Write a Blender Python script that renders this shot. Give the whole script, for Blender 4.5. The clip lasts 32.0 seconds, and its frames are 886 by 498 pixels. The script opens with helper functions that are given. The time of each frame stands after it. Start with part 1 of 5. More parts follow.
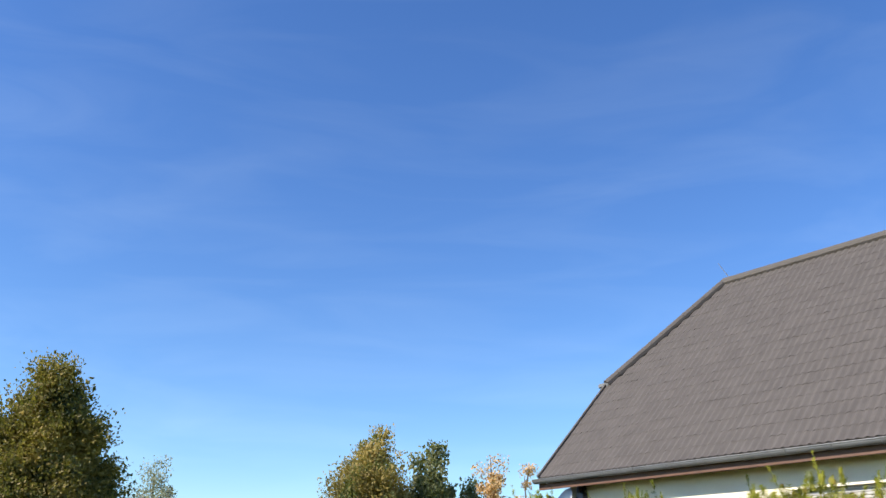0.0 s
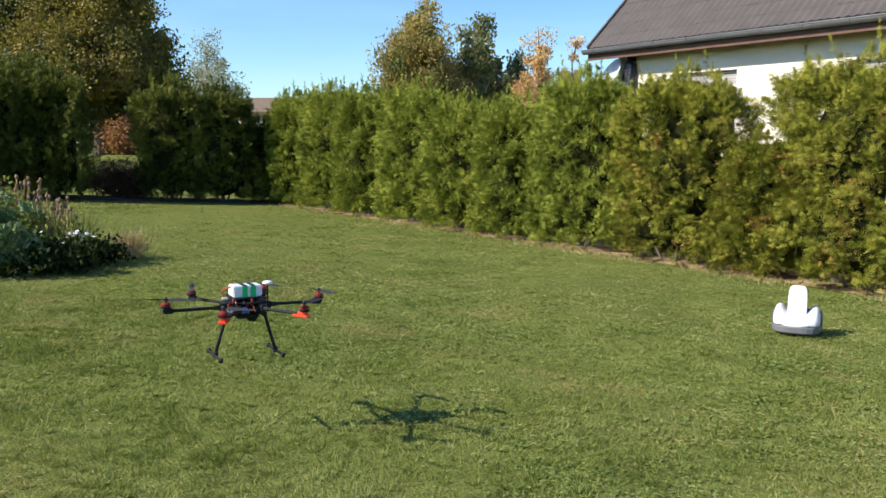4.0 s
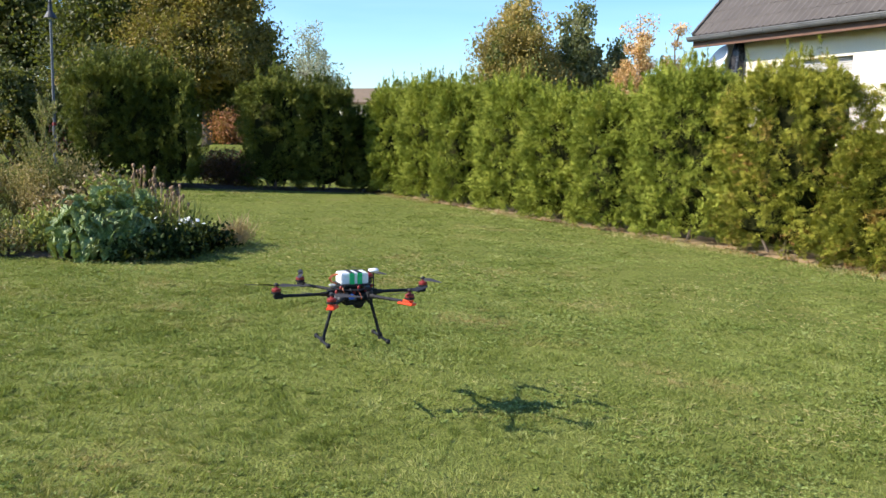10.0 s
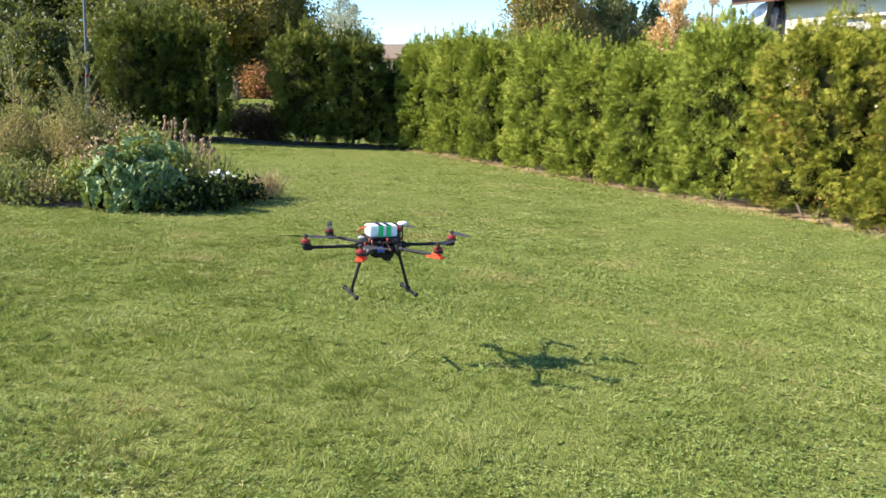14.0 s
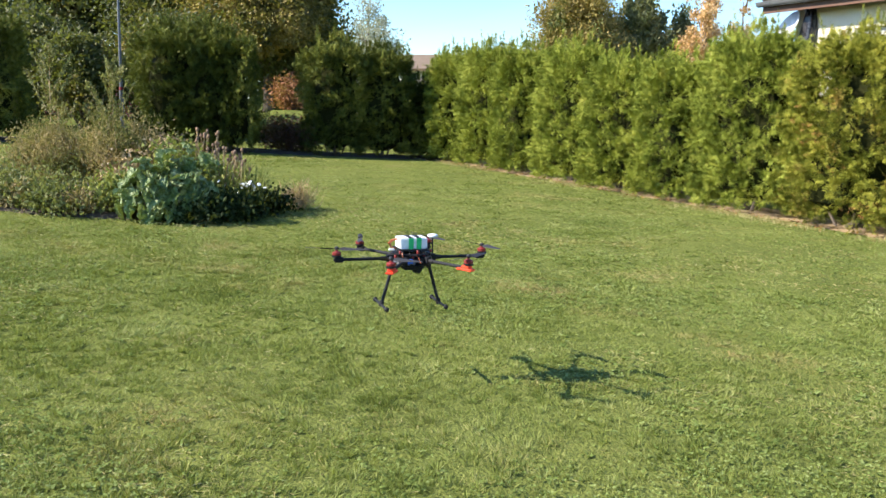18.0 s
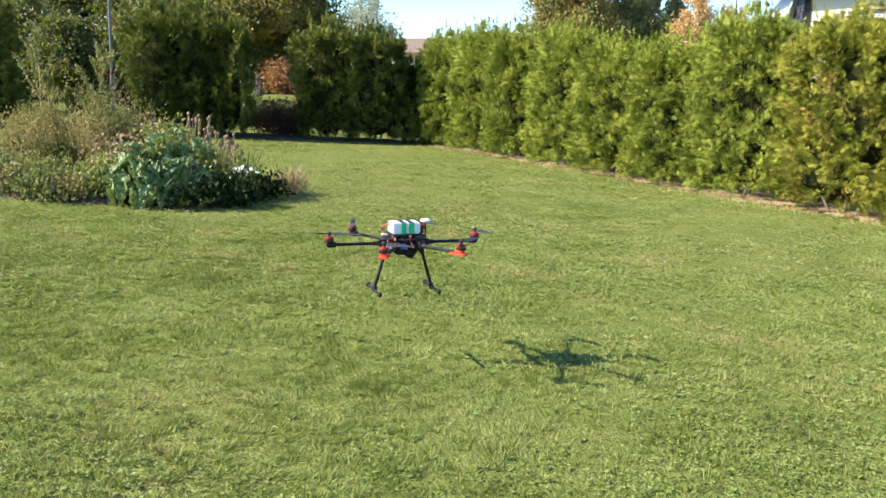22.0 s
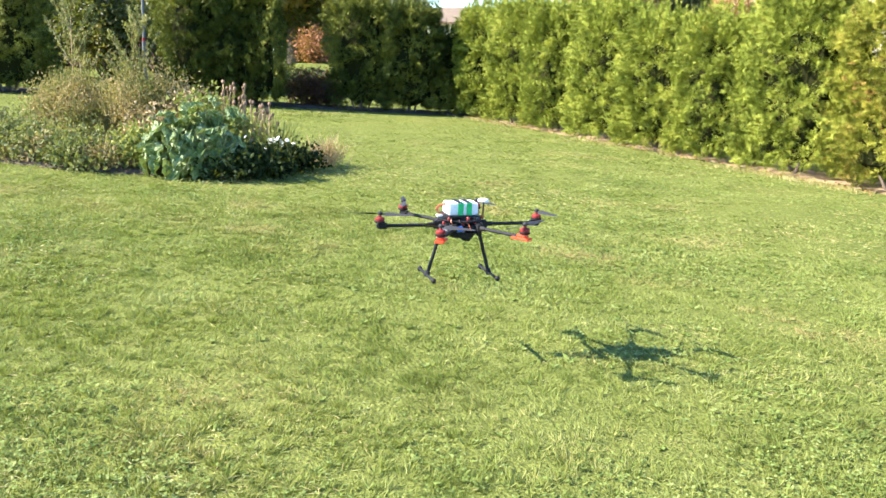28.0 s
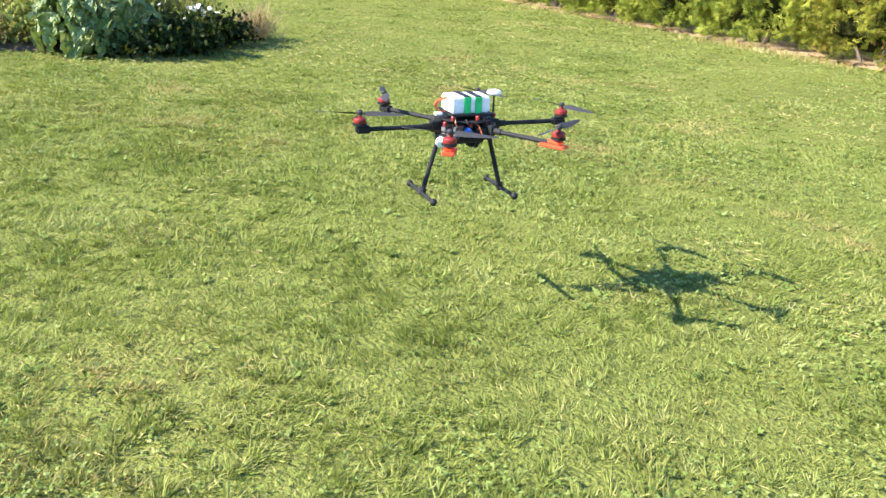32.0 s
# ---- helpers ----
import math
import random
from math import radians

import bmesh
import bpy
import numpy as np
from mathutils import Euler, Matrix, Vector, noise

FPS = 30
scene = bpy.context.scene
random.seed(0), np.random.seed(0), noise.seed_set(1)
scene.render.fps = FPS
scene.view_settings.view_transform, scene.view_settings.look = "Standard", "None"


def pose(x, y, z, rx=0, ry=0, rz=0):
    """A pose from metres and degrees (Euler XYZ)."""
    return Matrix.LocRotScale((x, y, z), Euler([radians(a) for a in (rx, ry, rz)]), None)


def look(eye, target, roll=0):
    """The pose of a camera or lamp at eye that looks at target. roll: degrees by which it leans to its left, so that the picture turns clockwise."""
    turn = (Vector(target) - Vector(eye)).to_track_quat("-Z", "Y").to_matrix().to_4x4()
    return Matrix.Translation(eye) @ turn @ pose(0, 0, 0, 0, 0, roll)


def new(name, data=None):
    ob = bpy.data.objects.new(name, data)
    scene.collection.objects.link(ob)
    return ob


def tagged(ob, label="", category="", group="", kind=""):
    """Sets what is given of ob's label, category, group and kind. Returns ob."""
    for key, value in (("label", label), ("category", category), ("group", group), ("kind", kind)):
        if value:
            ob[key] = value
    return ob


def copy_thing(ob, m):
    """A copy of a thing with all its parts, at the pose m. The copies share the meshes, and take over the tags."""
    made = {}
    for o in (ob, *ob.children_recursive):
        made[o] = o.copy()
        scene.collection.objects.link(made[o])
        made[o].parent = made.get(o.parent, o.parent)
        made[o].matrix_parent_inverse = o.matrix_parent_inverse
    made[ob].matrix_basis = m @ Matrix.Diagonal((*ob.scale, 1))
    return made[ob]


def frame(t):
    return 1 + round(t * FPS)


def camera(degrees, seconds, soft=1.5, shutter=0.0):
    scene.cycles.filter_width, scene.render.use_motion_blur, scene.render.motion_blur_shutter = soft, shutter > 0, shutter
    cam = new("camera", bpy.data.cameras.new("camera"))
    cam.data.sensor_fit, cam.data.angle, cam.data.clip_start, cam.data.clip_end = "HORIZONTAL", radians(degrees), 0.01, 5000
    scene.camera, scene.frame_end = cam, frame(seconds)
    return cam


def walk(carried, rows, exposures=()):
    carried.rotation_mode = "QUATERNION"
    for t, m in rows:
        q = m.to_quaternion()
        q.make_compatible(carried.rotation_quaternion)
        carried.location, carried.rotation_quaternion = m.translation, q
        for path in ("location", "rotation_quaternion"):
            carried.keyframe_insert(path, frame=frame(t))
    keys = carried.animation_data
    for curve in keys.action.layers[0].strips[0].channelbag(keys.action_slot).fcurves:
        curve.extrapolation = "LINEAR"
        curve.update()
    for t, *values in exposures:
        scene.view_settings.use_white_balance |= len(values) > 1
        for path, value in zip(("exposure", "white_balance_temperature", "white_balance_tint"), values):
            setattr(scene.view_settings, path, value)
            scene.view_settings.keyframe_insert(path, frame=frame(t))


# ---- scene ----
cam = camera(54.4, 32.0, soft=1.5)
PATH = [
    (0.0, pose(0.300, 0.533, 1.529, 111.48, -0.52, -0.12)),
    (0.5, pose(0.250, 0.471, 1.492, 105.28, -1.69, 0.51)),
    (1.0, pose(0.238, 0.527, 1.528, 100.76, -1.07, 0.46)),
    (1.5, pose(0.281, 0.643, 1.570, 96.76, -0.98, 0.48)),
    (2.0, pose(0.260, 0.660, 1.529, 92.72, -1.48, 1.32)),
    (2.5, pose(0.258, 0.671, 1.510, 89.64, -1.29, 1.97)),
    (3.0, pose(0.244, 0.680, 1.486, 86.34, -1.21, 2.19)),
    (3.5, pose(0.245, 0.685, 1.474, 84.36, -1.13, 2.68)),
    (5.5, pose(0.258, 0.682, 1.485, 83.20, -0.80, 2.89)),
    (6.0, pose(0.264, 0.694, 1.478, 83.02, -0.99, 2.81)),
    (6.5, pose(0.261, 0.691, 1.476, 82.51, -1.04, 2.74)),
    (7.0, pose(0.241, 0.693, 1.485, 82.52, -1.03, 2.89)),
    (7.5, pose(0.236, 0.690, 1.490, 83.89, -0.71, 4.29)),
    (8.0, pose(0.220, 0.683, 1.483, 83.72, -0.86, 5.11)),
    (8.5, pose(0.199, 0.676, 1.480, 82.97, -0.56, 7.54)),
    (9.0, pose(0.188, 0.678, 1.478, 82.93, -0.76, 9.00)),
    (9.5, pose(0.196, 0.680, 1.478, 82.91, -0.89, 9.05)),
    (10.0, pose(0.195, 0.674, 1.474, 82.92, -0.99, 9.13)),
    (10.5, pose(0.196, 0.676, 1.479, 82.75, -0.85, 9.45)),
    (11.0, pose(0.183, 0.680, 1.472, 82.52, -1.00, 10.00)),
    (11.5, pose(0.173, 0.692, 1.468, 82.11, -1.16, 10.76)),
    (12.0, pose(0.170, 0.687, 1.464, 81.83, -1.25, 11.62)),
    (12.5, pose(0.182, 0.683, 1.463, 81.35, -1.25, 12.12)),
    (13.0, pose(0.193, 0.675, 1.464, 80.97, -1.43, 11.97)),
    (13.5, pose(0.192, 0.676, 1.454, 80.66, -1.60, 11.36)),
    (14.0, pose(0.187, 0.685, 1.447, 80.13, -1.72, 11.11)),
    (14.5, pose(0.178, 0.685, 1.448, 79.73, -1.72, 11.21)),
    (16.5, pose(0.183, 0.678, 1.463, 79.13, -1.77, 11.84)),
    (17.0, pose(0.172, 0.668, 1.470, 81.56, -1.66, 12.48)),
    (17.5, pose(0.171, 0.665, 1.466, 82.34, -1.58, 12.53)),
    (18.0, pose(0.180, 0.672, 1.463, 80.72, -1.45, 12.97)),
    (18.5, pose(0.178, 0.682, 1.457, 79.68, -1.89, 12.49)),
    (19.0, pose(0.174, 0.685, 1.457, 79.39, -2.50, 11.42)),
    (19.5, pose(0.175, 0.689, 1.459, 79.60, -2.28, 11.78)),
    (20.0, pose(0.169, 0.688, 1.462, 79.65, -2.35, 11.96)),
    (20.5, pose(0.166, 0.686, 1.461, 79.70, -2.44, 12.29)),
    (21.0, pose(0.162, 0.689, 1.454, 79.47, -2.23, 12.51)),
    (21.5, pose(0.173, 0.686, 1.461, 79.67, -1.68, 12.64)),
    (22.0, pose(0.182, 0.682, 1.463, 79.70, -1.37, 12.53)),
    (22.5, pose(0.177, 0.681, 1.466, 79.86, -1.19, 12.44)),
    (23.0, pose(0.174, 0.687, 1.457, 80.00, -1.24, 12.46)),
    (23.5, pose(0.172, 0.689, 1.456, 79.48, -1.17, 12.41)),
    (24.0, pose(0.174, 0.683, 1.458, 79.26, -1.16, 12.55)),
    (24.5, pose(0.180, 0.684, 1.454, 79.03, -1.19, 12.44)),
    (25.0, pose(0.177, 0.694, 1.454, 78.82, -1.05, 12.38)),
    (25.5, pose(0.171, 0.697, 1.452, 78.73, -0.86, 12.53)),
    (26.0, pose(0.168, 0.752, 1.435, 78.22, -1.26, 15.35)),
    (26.5, pose(0.082, 0.823, 1.445, 77.65, -1.74, 15.92)),
    (28.5, pose(-0.113, 1.072, 1.445, 77.80, -1.70, 13.41)),
    (29.0, pose(-0.221, 1.146, 1.416, 75.61, -1.09, 12.29)),
    (29.5, pose(-0.288, 1.189, 1.401, 74.43, -0.96, 11.87)),
    (30.0, pose(-0.302, 1.262, 1.402, 74.17, -1.43, 11.57)),
    (30.5, pose(-0.311, 1.381, 1.394, 73.22, -2.38, 12.01)),
    (31.0, pose(-0.368, 1.539, 1.390, 72.30, -2.39, 12.60)),
    (31.5, pose(-0.487, 1.743, 1.370, 71.84, -2.34, 9.99)),
    (32.0, pose(-0.562, 1.925, 1.355, 69.49, -2.30, 9.51)),
]
walk(cam, PATH, exposures=[(0.0, 0.68), (1.0, 0.56), (2.0, 0.68), (5.6, 0.68), (6.0, 0.78), (7.0, 1.18), (8.0, 0.98), (9.0, 0.97), (11.0, 1.08), (13.0, 1.42), (17.0, 1.27), (18.0, 1.27), (20.0, 1.48), (22.0, 1.47), (23.0, 1.38), (25.0, 1.8), (26.0, 1.96), (29.0, 2.06), (31.0, 2.02), (32.0, 1.88)])

# ---- light: clear autumn day, sun behind and to the left ----
SUN_EL, SUN_AZ = radians(36.0), math.atan2(-0.92, -0.39)      # azimuth from +y towards +x
sun_dir = Vector((math.sin(SUN_AZ) * math.cos(SUN_EL), math.cos(SUN_AZ) * math.cos(SUN_EL), math.sin(SUN_EL)))
world = bpy.data.worlds.new("sky")
scene.world = world
world.use_nodes = True
wn, wl = world.node_tree.nodes, world.node_tree.links
sky = wn.new("ShaderNodeTexSky")
sky.sky_type, sky.sun_disc = "NISHITA", False
sky.sun_elevation, sky.sun_rotation = SUN_EL, SUN_AZ
sky.air_density, sky.dust_density, sky.ozone_density = 1.0, 0.35, 3.5
hs = wn.new("ShaderNodeHueSaturation")
cirrus_at = wn.new("ShaderNodeMapping")
cirrus_at.inputs["Scale"].default_value, cirrus_at.inputs["Rotation"].default_value = (1.6, 7.0, 12.0), (0.25, -0.35, 0.4)
wl.new(wn.new("ShaderNodeTexCoord").outputs["Generated"], cirrus_at.inputs[0])
cirrus = wn.new("ShaderNodeTexNoise")
cirrus.inputs["Scale"].default_value, cirrus.inputs["Detail"].default_value, cirrus.inputs["Distortion"].default_value = 1.6, 7, 0.6
wl.new(cirrus_at.outputs[0], cirrus.inputs["Vector"])
for sock, near, thick in (("Saturation", 1.18, 1.08), ("Value", 0.99, 1.03)):
    veil = wn.new("ShaderNodeMapRange")
    veil.inputs["From Min"].default_value, veil.inputs["From Max"].default_value = 0.42, 0.78
    veil.inputs["To Min"].default_value, veil.inputs["To Max"].default_value = near, thick
    wl.new(cirrus.outputs[0], veil.inputs["Value"])
    wl.new(veil.outputs[0], hs.inputs[sock])
hs.inputs["Hue"].default_value = 0.512
wl.new(sky.outputs[0], hs.inputs["Color"])
tint = wn.new("ShaderNodeMix")
tint.data_type, tint.blend_type = "RGBA", "MULTIPLY"
tint.inputs[0].default_value, tint.inputs[7].default_value = 1.0, (0.90, 1.02, 1.055, 1.0)
wl.new(hs.outputs[0], tint.inputs[6])
wl.new(tint.outputs[2], wn["Background"].inputs[0])
wn["Background"].inputs[1].default_value = 0.125
sun = new("sun", bpy.data.lights.new("sun", "SUN"))
sun.data.energy, sun.data.angle, sun.data.color = 5.0, radians(0.53), (1.0, 0.91, 0.79)
sun.matrix_world = look(sun_dir * 40, (0, 0, 0))

# ---- materials ----
def mat(name):
    m = bpy.data.materials.new(name)
    m.use_nodes = True
    return m, m.node_tree.nodes, m.node_tree.links, m.node_tree.nodes["Principled BSDF"]


def ramp_of(nt, nl, fac, stops):
    r = nt.new("ShaderNodeValToRGB")
    el = r.color_ramp.elements
    while len(el) < len(stops):
        el.new(0.5)
    for e, (p, c) in zip(el, stops):
        e.position, e.color = p, (*c, 1)
    nl.new(fac, r.inputs[0])
    return r.outputs[0]


def noise_of(nt, nl, scale, detail=4, vec=None, rough=0.55):
    n = nt.new("ShaderNodeTexNoise")
    n.inputs["Scale"].default_value, n.inputs["Detail"].default_value, n.inputs["Roughness"].default_value = scale, detail, rough
    if vec is not None:
        nl.new(vec, n.inputs["Vector"])
    return n.outputs[0]


def mixed(nt, nl, fac, a, b, how="MIX"):
    m = nt.new("ShaderNodeMix")
    m.data_type, m.blend_type = "RGBA", how
    for sock, v in ((m.inputs[0], fac), (m.inputs[6], a), (m.inputs[7], b)):
        if isinstance(v, bpy.types.NodeSocket):
            nl.new(v, sock)
        elif isinstance(v, (int, float)):
            sock.default_value = v
        else:
            sock.default_value = (*v, 1)
    return m.outputs[2]


def place(nt):
    return nt.new("ShaderNodeNewGeometry").outputs["Position"]


def surface(name, c1, c2, scale=6.0, rough=0.6, metal=0.0, fine=80.0, bump=0.15, spots=None, objspace=True):
    """A surface with broad staining between two colours, fine grain and relief."""
    m, nt, nl, b = mat(name)
    tc = nt.new("ShaderNodeTexCoord").outputs["Object"] if objspace else place(nt)
    broad = noise_of(nt, nl, scale, 5, tc)
    grain = noise_of(nt, nl, fine, 3, tc)
    col = ramp_of(nt, nl, broad, [(0.3, c1), (0.7, c2)])
    col = mixed(nt, nl, 0.25, col, ramp_of(nt, nl, grain, [(0.25, tuple(v * 0.6 for v in c1)), (0.75, tuple(min(1, v * 1.3) for v in c2))]))
    if spots:
        s = noise_of(nt, nl, spots[0], 2, tc)
        col = mixed(nt, nl, ramp_of(nt, nl, s, [(spots[1], (0, 0, 0)), (spots[1] + 0.06, (1, 1, 1))]), col, spots[2])
    nl.new(col, b.inputs["Base Color"])
    r = ramp_of(nt, nl, grain, [(0.2, (max(0, rough - 0.1),) * 3), (0.8, (min(1, rough + 0.1),) * 3)])
    nl.new(r, b.inputs["Roughness"])
    b.inputs["Metallic"].default_value = metal
    if bump:
        bp = nt.new("ShaderNodeBump")
        bp.inputs["Strength"].default_value, bp.inputs["Distance"].default_value = bump, 0.01
        nl.new(grain, bp.inputs["Height"])
        nl.new(bp.outputs[0], b.inputs["Normal"])
    return m


def foliage(name, dark, mid, light, odd=None, odd_at=0.68, odd_scale=1.2, glow=0.3, broad=0.9, rough=0.55, vary=0.45, clump=7.0, shine=0.35, odd_soft=0.08):
    """Leaves: tone differs leaf by leaf and branch by branch; light passes through."""
    m, nt, nl, b = mat(name)
    geo = nt.new("ShaderNodeNewGeometry")
    isl = geo.outputs["Random Per Island"]
    n1 = noise_of(nt, nl, broad, 3, geo.outputs["Position"])
    n2 = noise_of(nt, nl, clump, 2, geo.outputs["Position"])
    add = nt.new("ShaderNodeMath")
    add.operation = "MULTIPLY_ADD"
    nl.new(isl, add.inputs[0])
    add.inputs[1].default_value = vary
    nl.new(n1, add.inputs[2])
    add2 = nt.new("ShaderNodeMath")
    add2.operation = "MULTIPLY_ADD"
    nl.new(n2, add2.inputs[0])
    add2.inputs[1].default_value = 0.35 + (0.45 - vary)
    nl.new(add.outputs[0], add2.inputs[2])
    sc = nt.new("ShaderNodeMath")
    sc.operation = "MULTIPLY"
    nl.new(add2.outputs[0], sc.inputs[0])
    sc.inputs[1].default_value = 0.75
    col = ramp_of(nt, nl, sc.outputs[0], [(0.42, dark), (0.66, mid), (0.92, light)])
    if odd:
        o = noise_of(nt, nl, odd_scale, 4, geo.outputs["Position"])
        o2 = nt.new("ShaderNodeMath")
        o2.operation = "MULTIPLY_ADD"
        nl.new(isl, o2.inputs[0])
        o2.inputs[1].default_value = 0.12
        nl.new(o, o2.inputs[2])
        col = mixed(nt, nl, ramp_of(nt, nl, o2.outputs[0], [(odd_at, (0, 0, 0)), (odd_at + odd_soft, (1, 1, 1))]), col, odd)
    nl.new(col, b.inputs["Base Color"])
    b.inputs["Roughness"].default_value = rough
    b.inputs["Specular IOR Level"].default_value = shine
    tr = nt.new("ShaderNodeBsdfTranslucent")
    nl.new(mixed(nt, nl, 0.5, col, (0.25, 0.3, 0.03)), tr.inputs[0])
    mx = nt.new("ShaderNodeMixShader")
    mx.inputs[0].default_value = glow
    nl.new(b.outputs[0], mx.inputs[1])
    nl.new(tr.outputs[0], mx.inputs[2])
    nl.new(mx.outputs[0], nt["Material Output"].inputs[0])
    return m


M = {}
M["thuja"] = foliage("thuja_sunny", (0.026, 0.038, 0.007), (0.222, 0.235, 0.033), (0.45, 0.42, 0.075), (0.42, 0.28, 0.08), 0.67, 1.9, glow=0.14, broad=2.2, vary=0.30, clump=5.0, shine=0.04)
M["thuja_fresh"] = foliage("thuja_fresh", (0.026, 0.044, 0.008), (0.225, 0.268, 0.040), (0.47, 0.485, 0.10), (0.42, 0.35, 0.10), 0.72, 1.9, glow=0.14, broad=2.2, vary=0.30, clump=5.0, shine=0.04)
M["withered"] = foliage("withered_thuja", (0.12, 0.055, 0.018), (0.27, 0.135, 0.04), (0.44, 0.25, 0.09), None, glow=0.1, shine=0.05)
# sunny row's thuja leaf again, its colours lowered to carry the hedge's shade
M["thuja_shaded"] = foliage("thuja_shaded", (0.014, 0.028, 0.007), (0.094, 0.113, 0.022), (0.33, 0.325, 0.065), None, glow=0.10, vary=0.25, clump=5.0, shine=0.08)
# near-black colour for the shrub cores, standing in for shade between the sprays
M["core_shade"] = surface("dark_inner_core", (0.010, 0.015, 0.004), (0.026, 0.026, 0.008), 8, 0.95)
M["core_shade"].node_tree.nodes["Principled BSDF"].inputs["Specular IOR Level"].default_value = 0.05
M["bark"] = surface("bark", (0.08, 0.06, 0.045), (0.16, 0.13, 0.10), 9, 0.9, bump=0.6, fine=40)
M["maple"] = foliage("maple_leaves", (0.016, 0.026, 0.009), (0.065, 0.08, 0.022), (0.17, 0.165, 0.045), (0.26, 0.19, 0.04), 0.66, 0.4, broad=0.5, vary=0.2, clump=3.0)
M["yellow"] = foliage("yellowing_leaves", (0.07, 0.065, 0.02), (0.25, 0.19, 0.042), (0.48, 0.35, 0.085), (0.05, 0.065, 0.02), 0.60, 0.6, broad=0.8, vary=0.22, clump=2.6)
M["olive"] = foliage("olive_leaves", (0.04, 0.05, 0.014), (0.10, 0.11, 0.028), (0.22, 0.20, 0.055), (0.22, 0.16, 0.045), 0.62, 0.5)
M["brown"] = foliage("brownish_leaves", (0.18, 0.145, 0.045), (0.38, 0.285, 0.085), (0.52, 0.39, 0.14), (0.16, 0.19, 0.06), 0.60, 0.8, broad=0.5, vary=0.22, clump=3.0)
M["pale"] = foliage("pale_leaves", (0.22, 0.24, 0.17), (0.34, 0.35, 0.25), (0.48, 0.47, 0.36), None)
M["poplar"] = foliage("poplar_leaves", (0.09, 0.105, 0.045), (0.20, 0.21, 0.09), (0.38, 0.37, 0.20), None, vary=0.25)
M["orange"] = foliage("orange_leaves", (0.46, 0.26, 0.10), (0.68, 0.43, 0.20), (0.82, 0.60, 0.34), None)
M["redbush"] = foliage("copper_leaves", (0.13, 0.045, 0.022), (0.27, 0.10, 0.045), (0.42, 0.19, 0.09), None)
# barberry red with the shade of the hedges put into the colour
M["barberry"] = foliage("shaded_red_leaves", (0.03, 0.012, 0.010), (0.07, 0.025, 0.018), (0.14, 0.055, 0.035), None)
M["grass"] = foliage("grass_blades", (0.072, 0.098, 0.024), (0.205, 0.252, 0.060), (0.39, 0.405, 0.155), (0.42, 0.335, 0.15), 0.62, 0.9, glow=0.32, broad=1.6, shine=0.04, vary=0.34, clump=13.0, odd_soft=0.16)
M["clover"] = foliage("clover_leaves", (0.075, 0.112, 0.028), (0.182, 0.245, 0.062), (0.32, 0.37, 0.14), None, glow=0.32, broad=2.0, shine=0.04, vary=0.36, clump=9.0)
M["straw"] = foliage("dry_lawn_straw", (0.20, 0.165, 0.06), (0.36, 0.31, 0.13), (0.52, 0.46, 0.22), None, glow=0.2, broad=1.2, shine=0.06)


def lawn_material():
    m, nt, nl, b = mat("lawn_soil")
    p = place(nt)
    col = ramp_of(nt, nl, noise_of(nt, nl, 0.7, 6, p), [(0.3, (0.125, 0.155, 0.036)), (0.6, (0.20, 0.225, 0.055)), (0.75, (0.28, 0.235, 0.10))])
    col = mixed(nt, nl, 0.5, col, ramp_of(nt, nl, noise_of(nt, nl, 45, 4, p), [(0.3, (0.026, 0.036, 0.012)), (0.7, (0.21, 0.235, 0.06))]))
    nl.new(col, b.inputs["Base Color"])
    b.inputs["Roughness"].default_value = 0.95
    b.inputs["Specular IOR Level"].default_value = 0.03
    bp = nt.new("ShaderNodeBump")
    bp.inputs["Strength"].default_value, bp.inputs["Distance"].default_value = 0.8, 0.03
    nl.new(noise_of(nt, nl, 60, 4, p), bp.inputs["Height"])
    nl.new(bp.outputs[0], b.inputs["Normal"])
    return m


M["lawn"] = lawn_material()
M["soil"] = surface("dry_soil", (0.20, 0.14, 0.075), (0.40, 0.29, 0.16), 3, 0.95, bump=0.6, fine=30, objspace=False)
M["render_wall"] = surface("cream_render", (0.74, 0.67, 0.54), (0.80, 0.74, 0.62), 1.2, 0.9, fine=120, bump=0.2)
M["tile"] = surface("roof_tile", (0.066, 0.057, 0.051), (0.092, 0.080, 0.072), 3, 0.75, fine=60, bump=0.2, objspace=False)
M["brown_tile"] = surface("brown_tile", (0.13, 0.095, 0.06), (0.19, 0.14, 0.09), 2, 0.8, fine=20, objspace=False)
M["gutter"] = surface("grey_gutter", (0.12, 0.125, 0.13), (0.18, 0.185, 0.19), 4, 0.5, 0.3)
M["wood_brown"] = surface("brown_wood", (0.08, 0.035, 0.02), (0.13, 0.06, 0.035), 4, 0.6)
M["white_plastic"] = surface("white_plastic", (0.72, 0.73, 0.75), (0.80, 0.80, 0.81), 5, 0.3, bump=0.02)
M["grey_plastic"] = surface("grey_plastic", (0.10, 0.10, 0.105), (0.15, 0.15, 0.16), 5, 0.5)
M["black"] = surface("black_plastic", (0.010, 0.010, 0.011), (0.024, 0.024, 0.026), 20, 0.55, bump=0.05)
M["carbon"] = surface("carbon_tube", (0.010, 0.010, 0.012), (0.022, 0.023, 0.026), 30, 0.55, bump=0.05)
M["blade"] = surface("propeller_plastic", (0.012, 0.012, 0.013), (0.022, 0.022, 0.024), 20, 0.75, bump=0.0)
M["red"] = surface("red_anodised", (0.16, 0.012, 0.010), (0.23, 0.018, 0.015), 30, 0.5, 0.1)
M["orange_red"] = surface("orange_red_plastic", (0.75, 0.06, 0.02), (0.85, 0.09, 0.03), 30, 0.45)
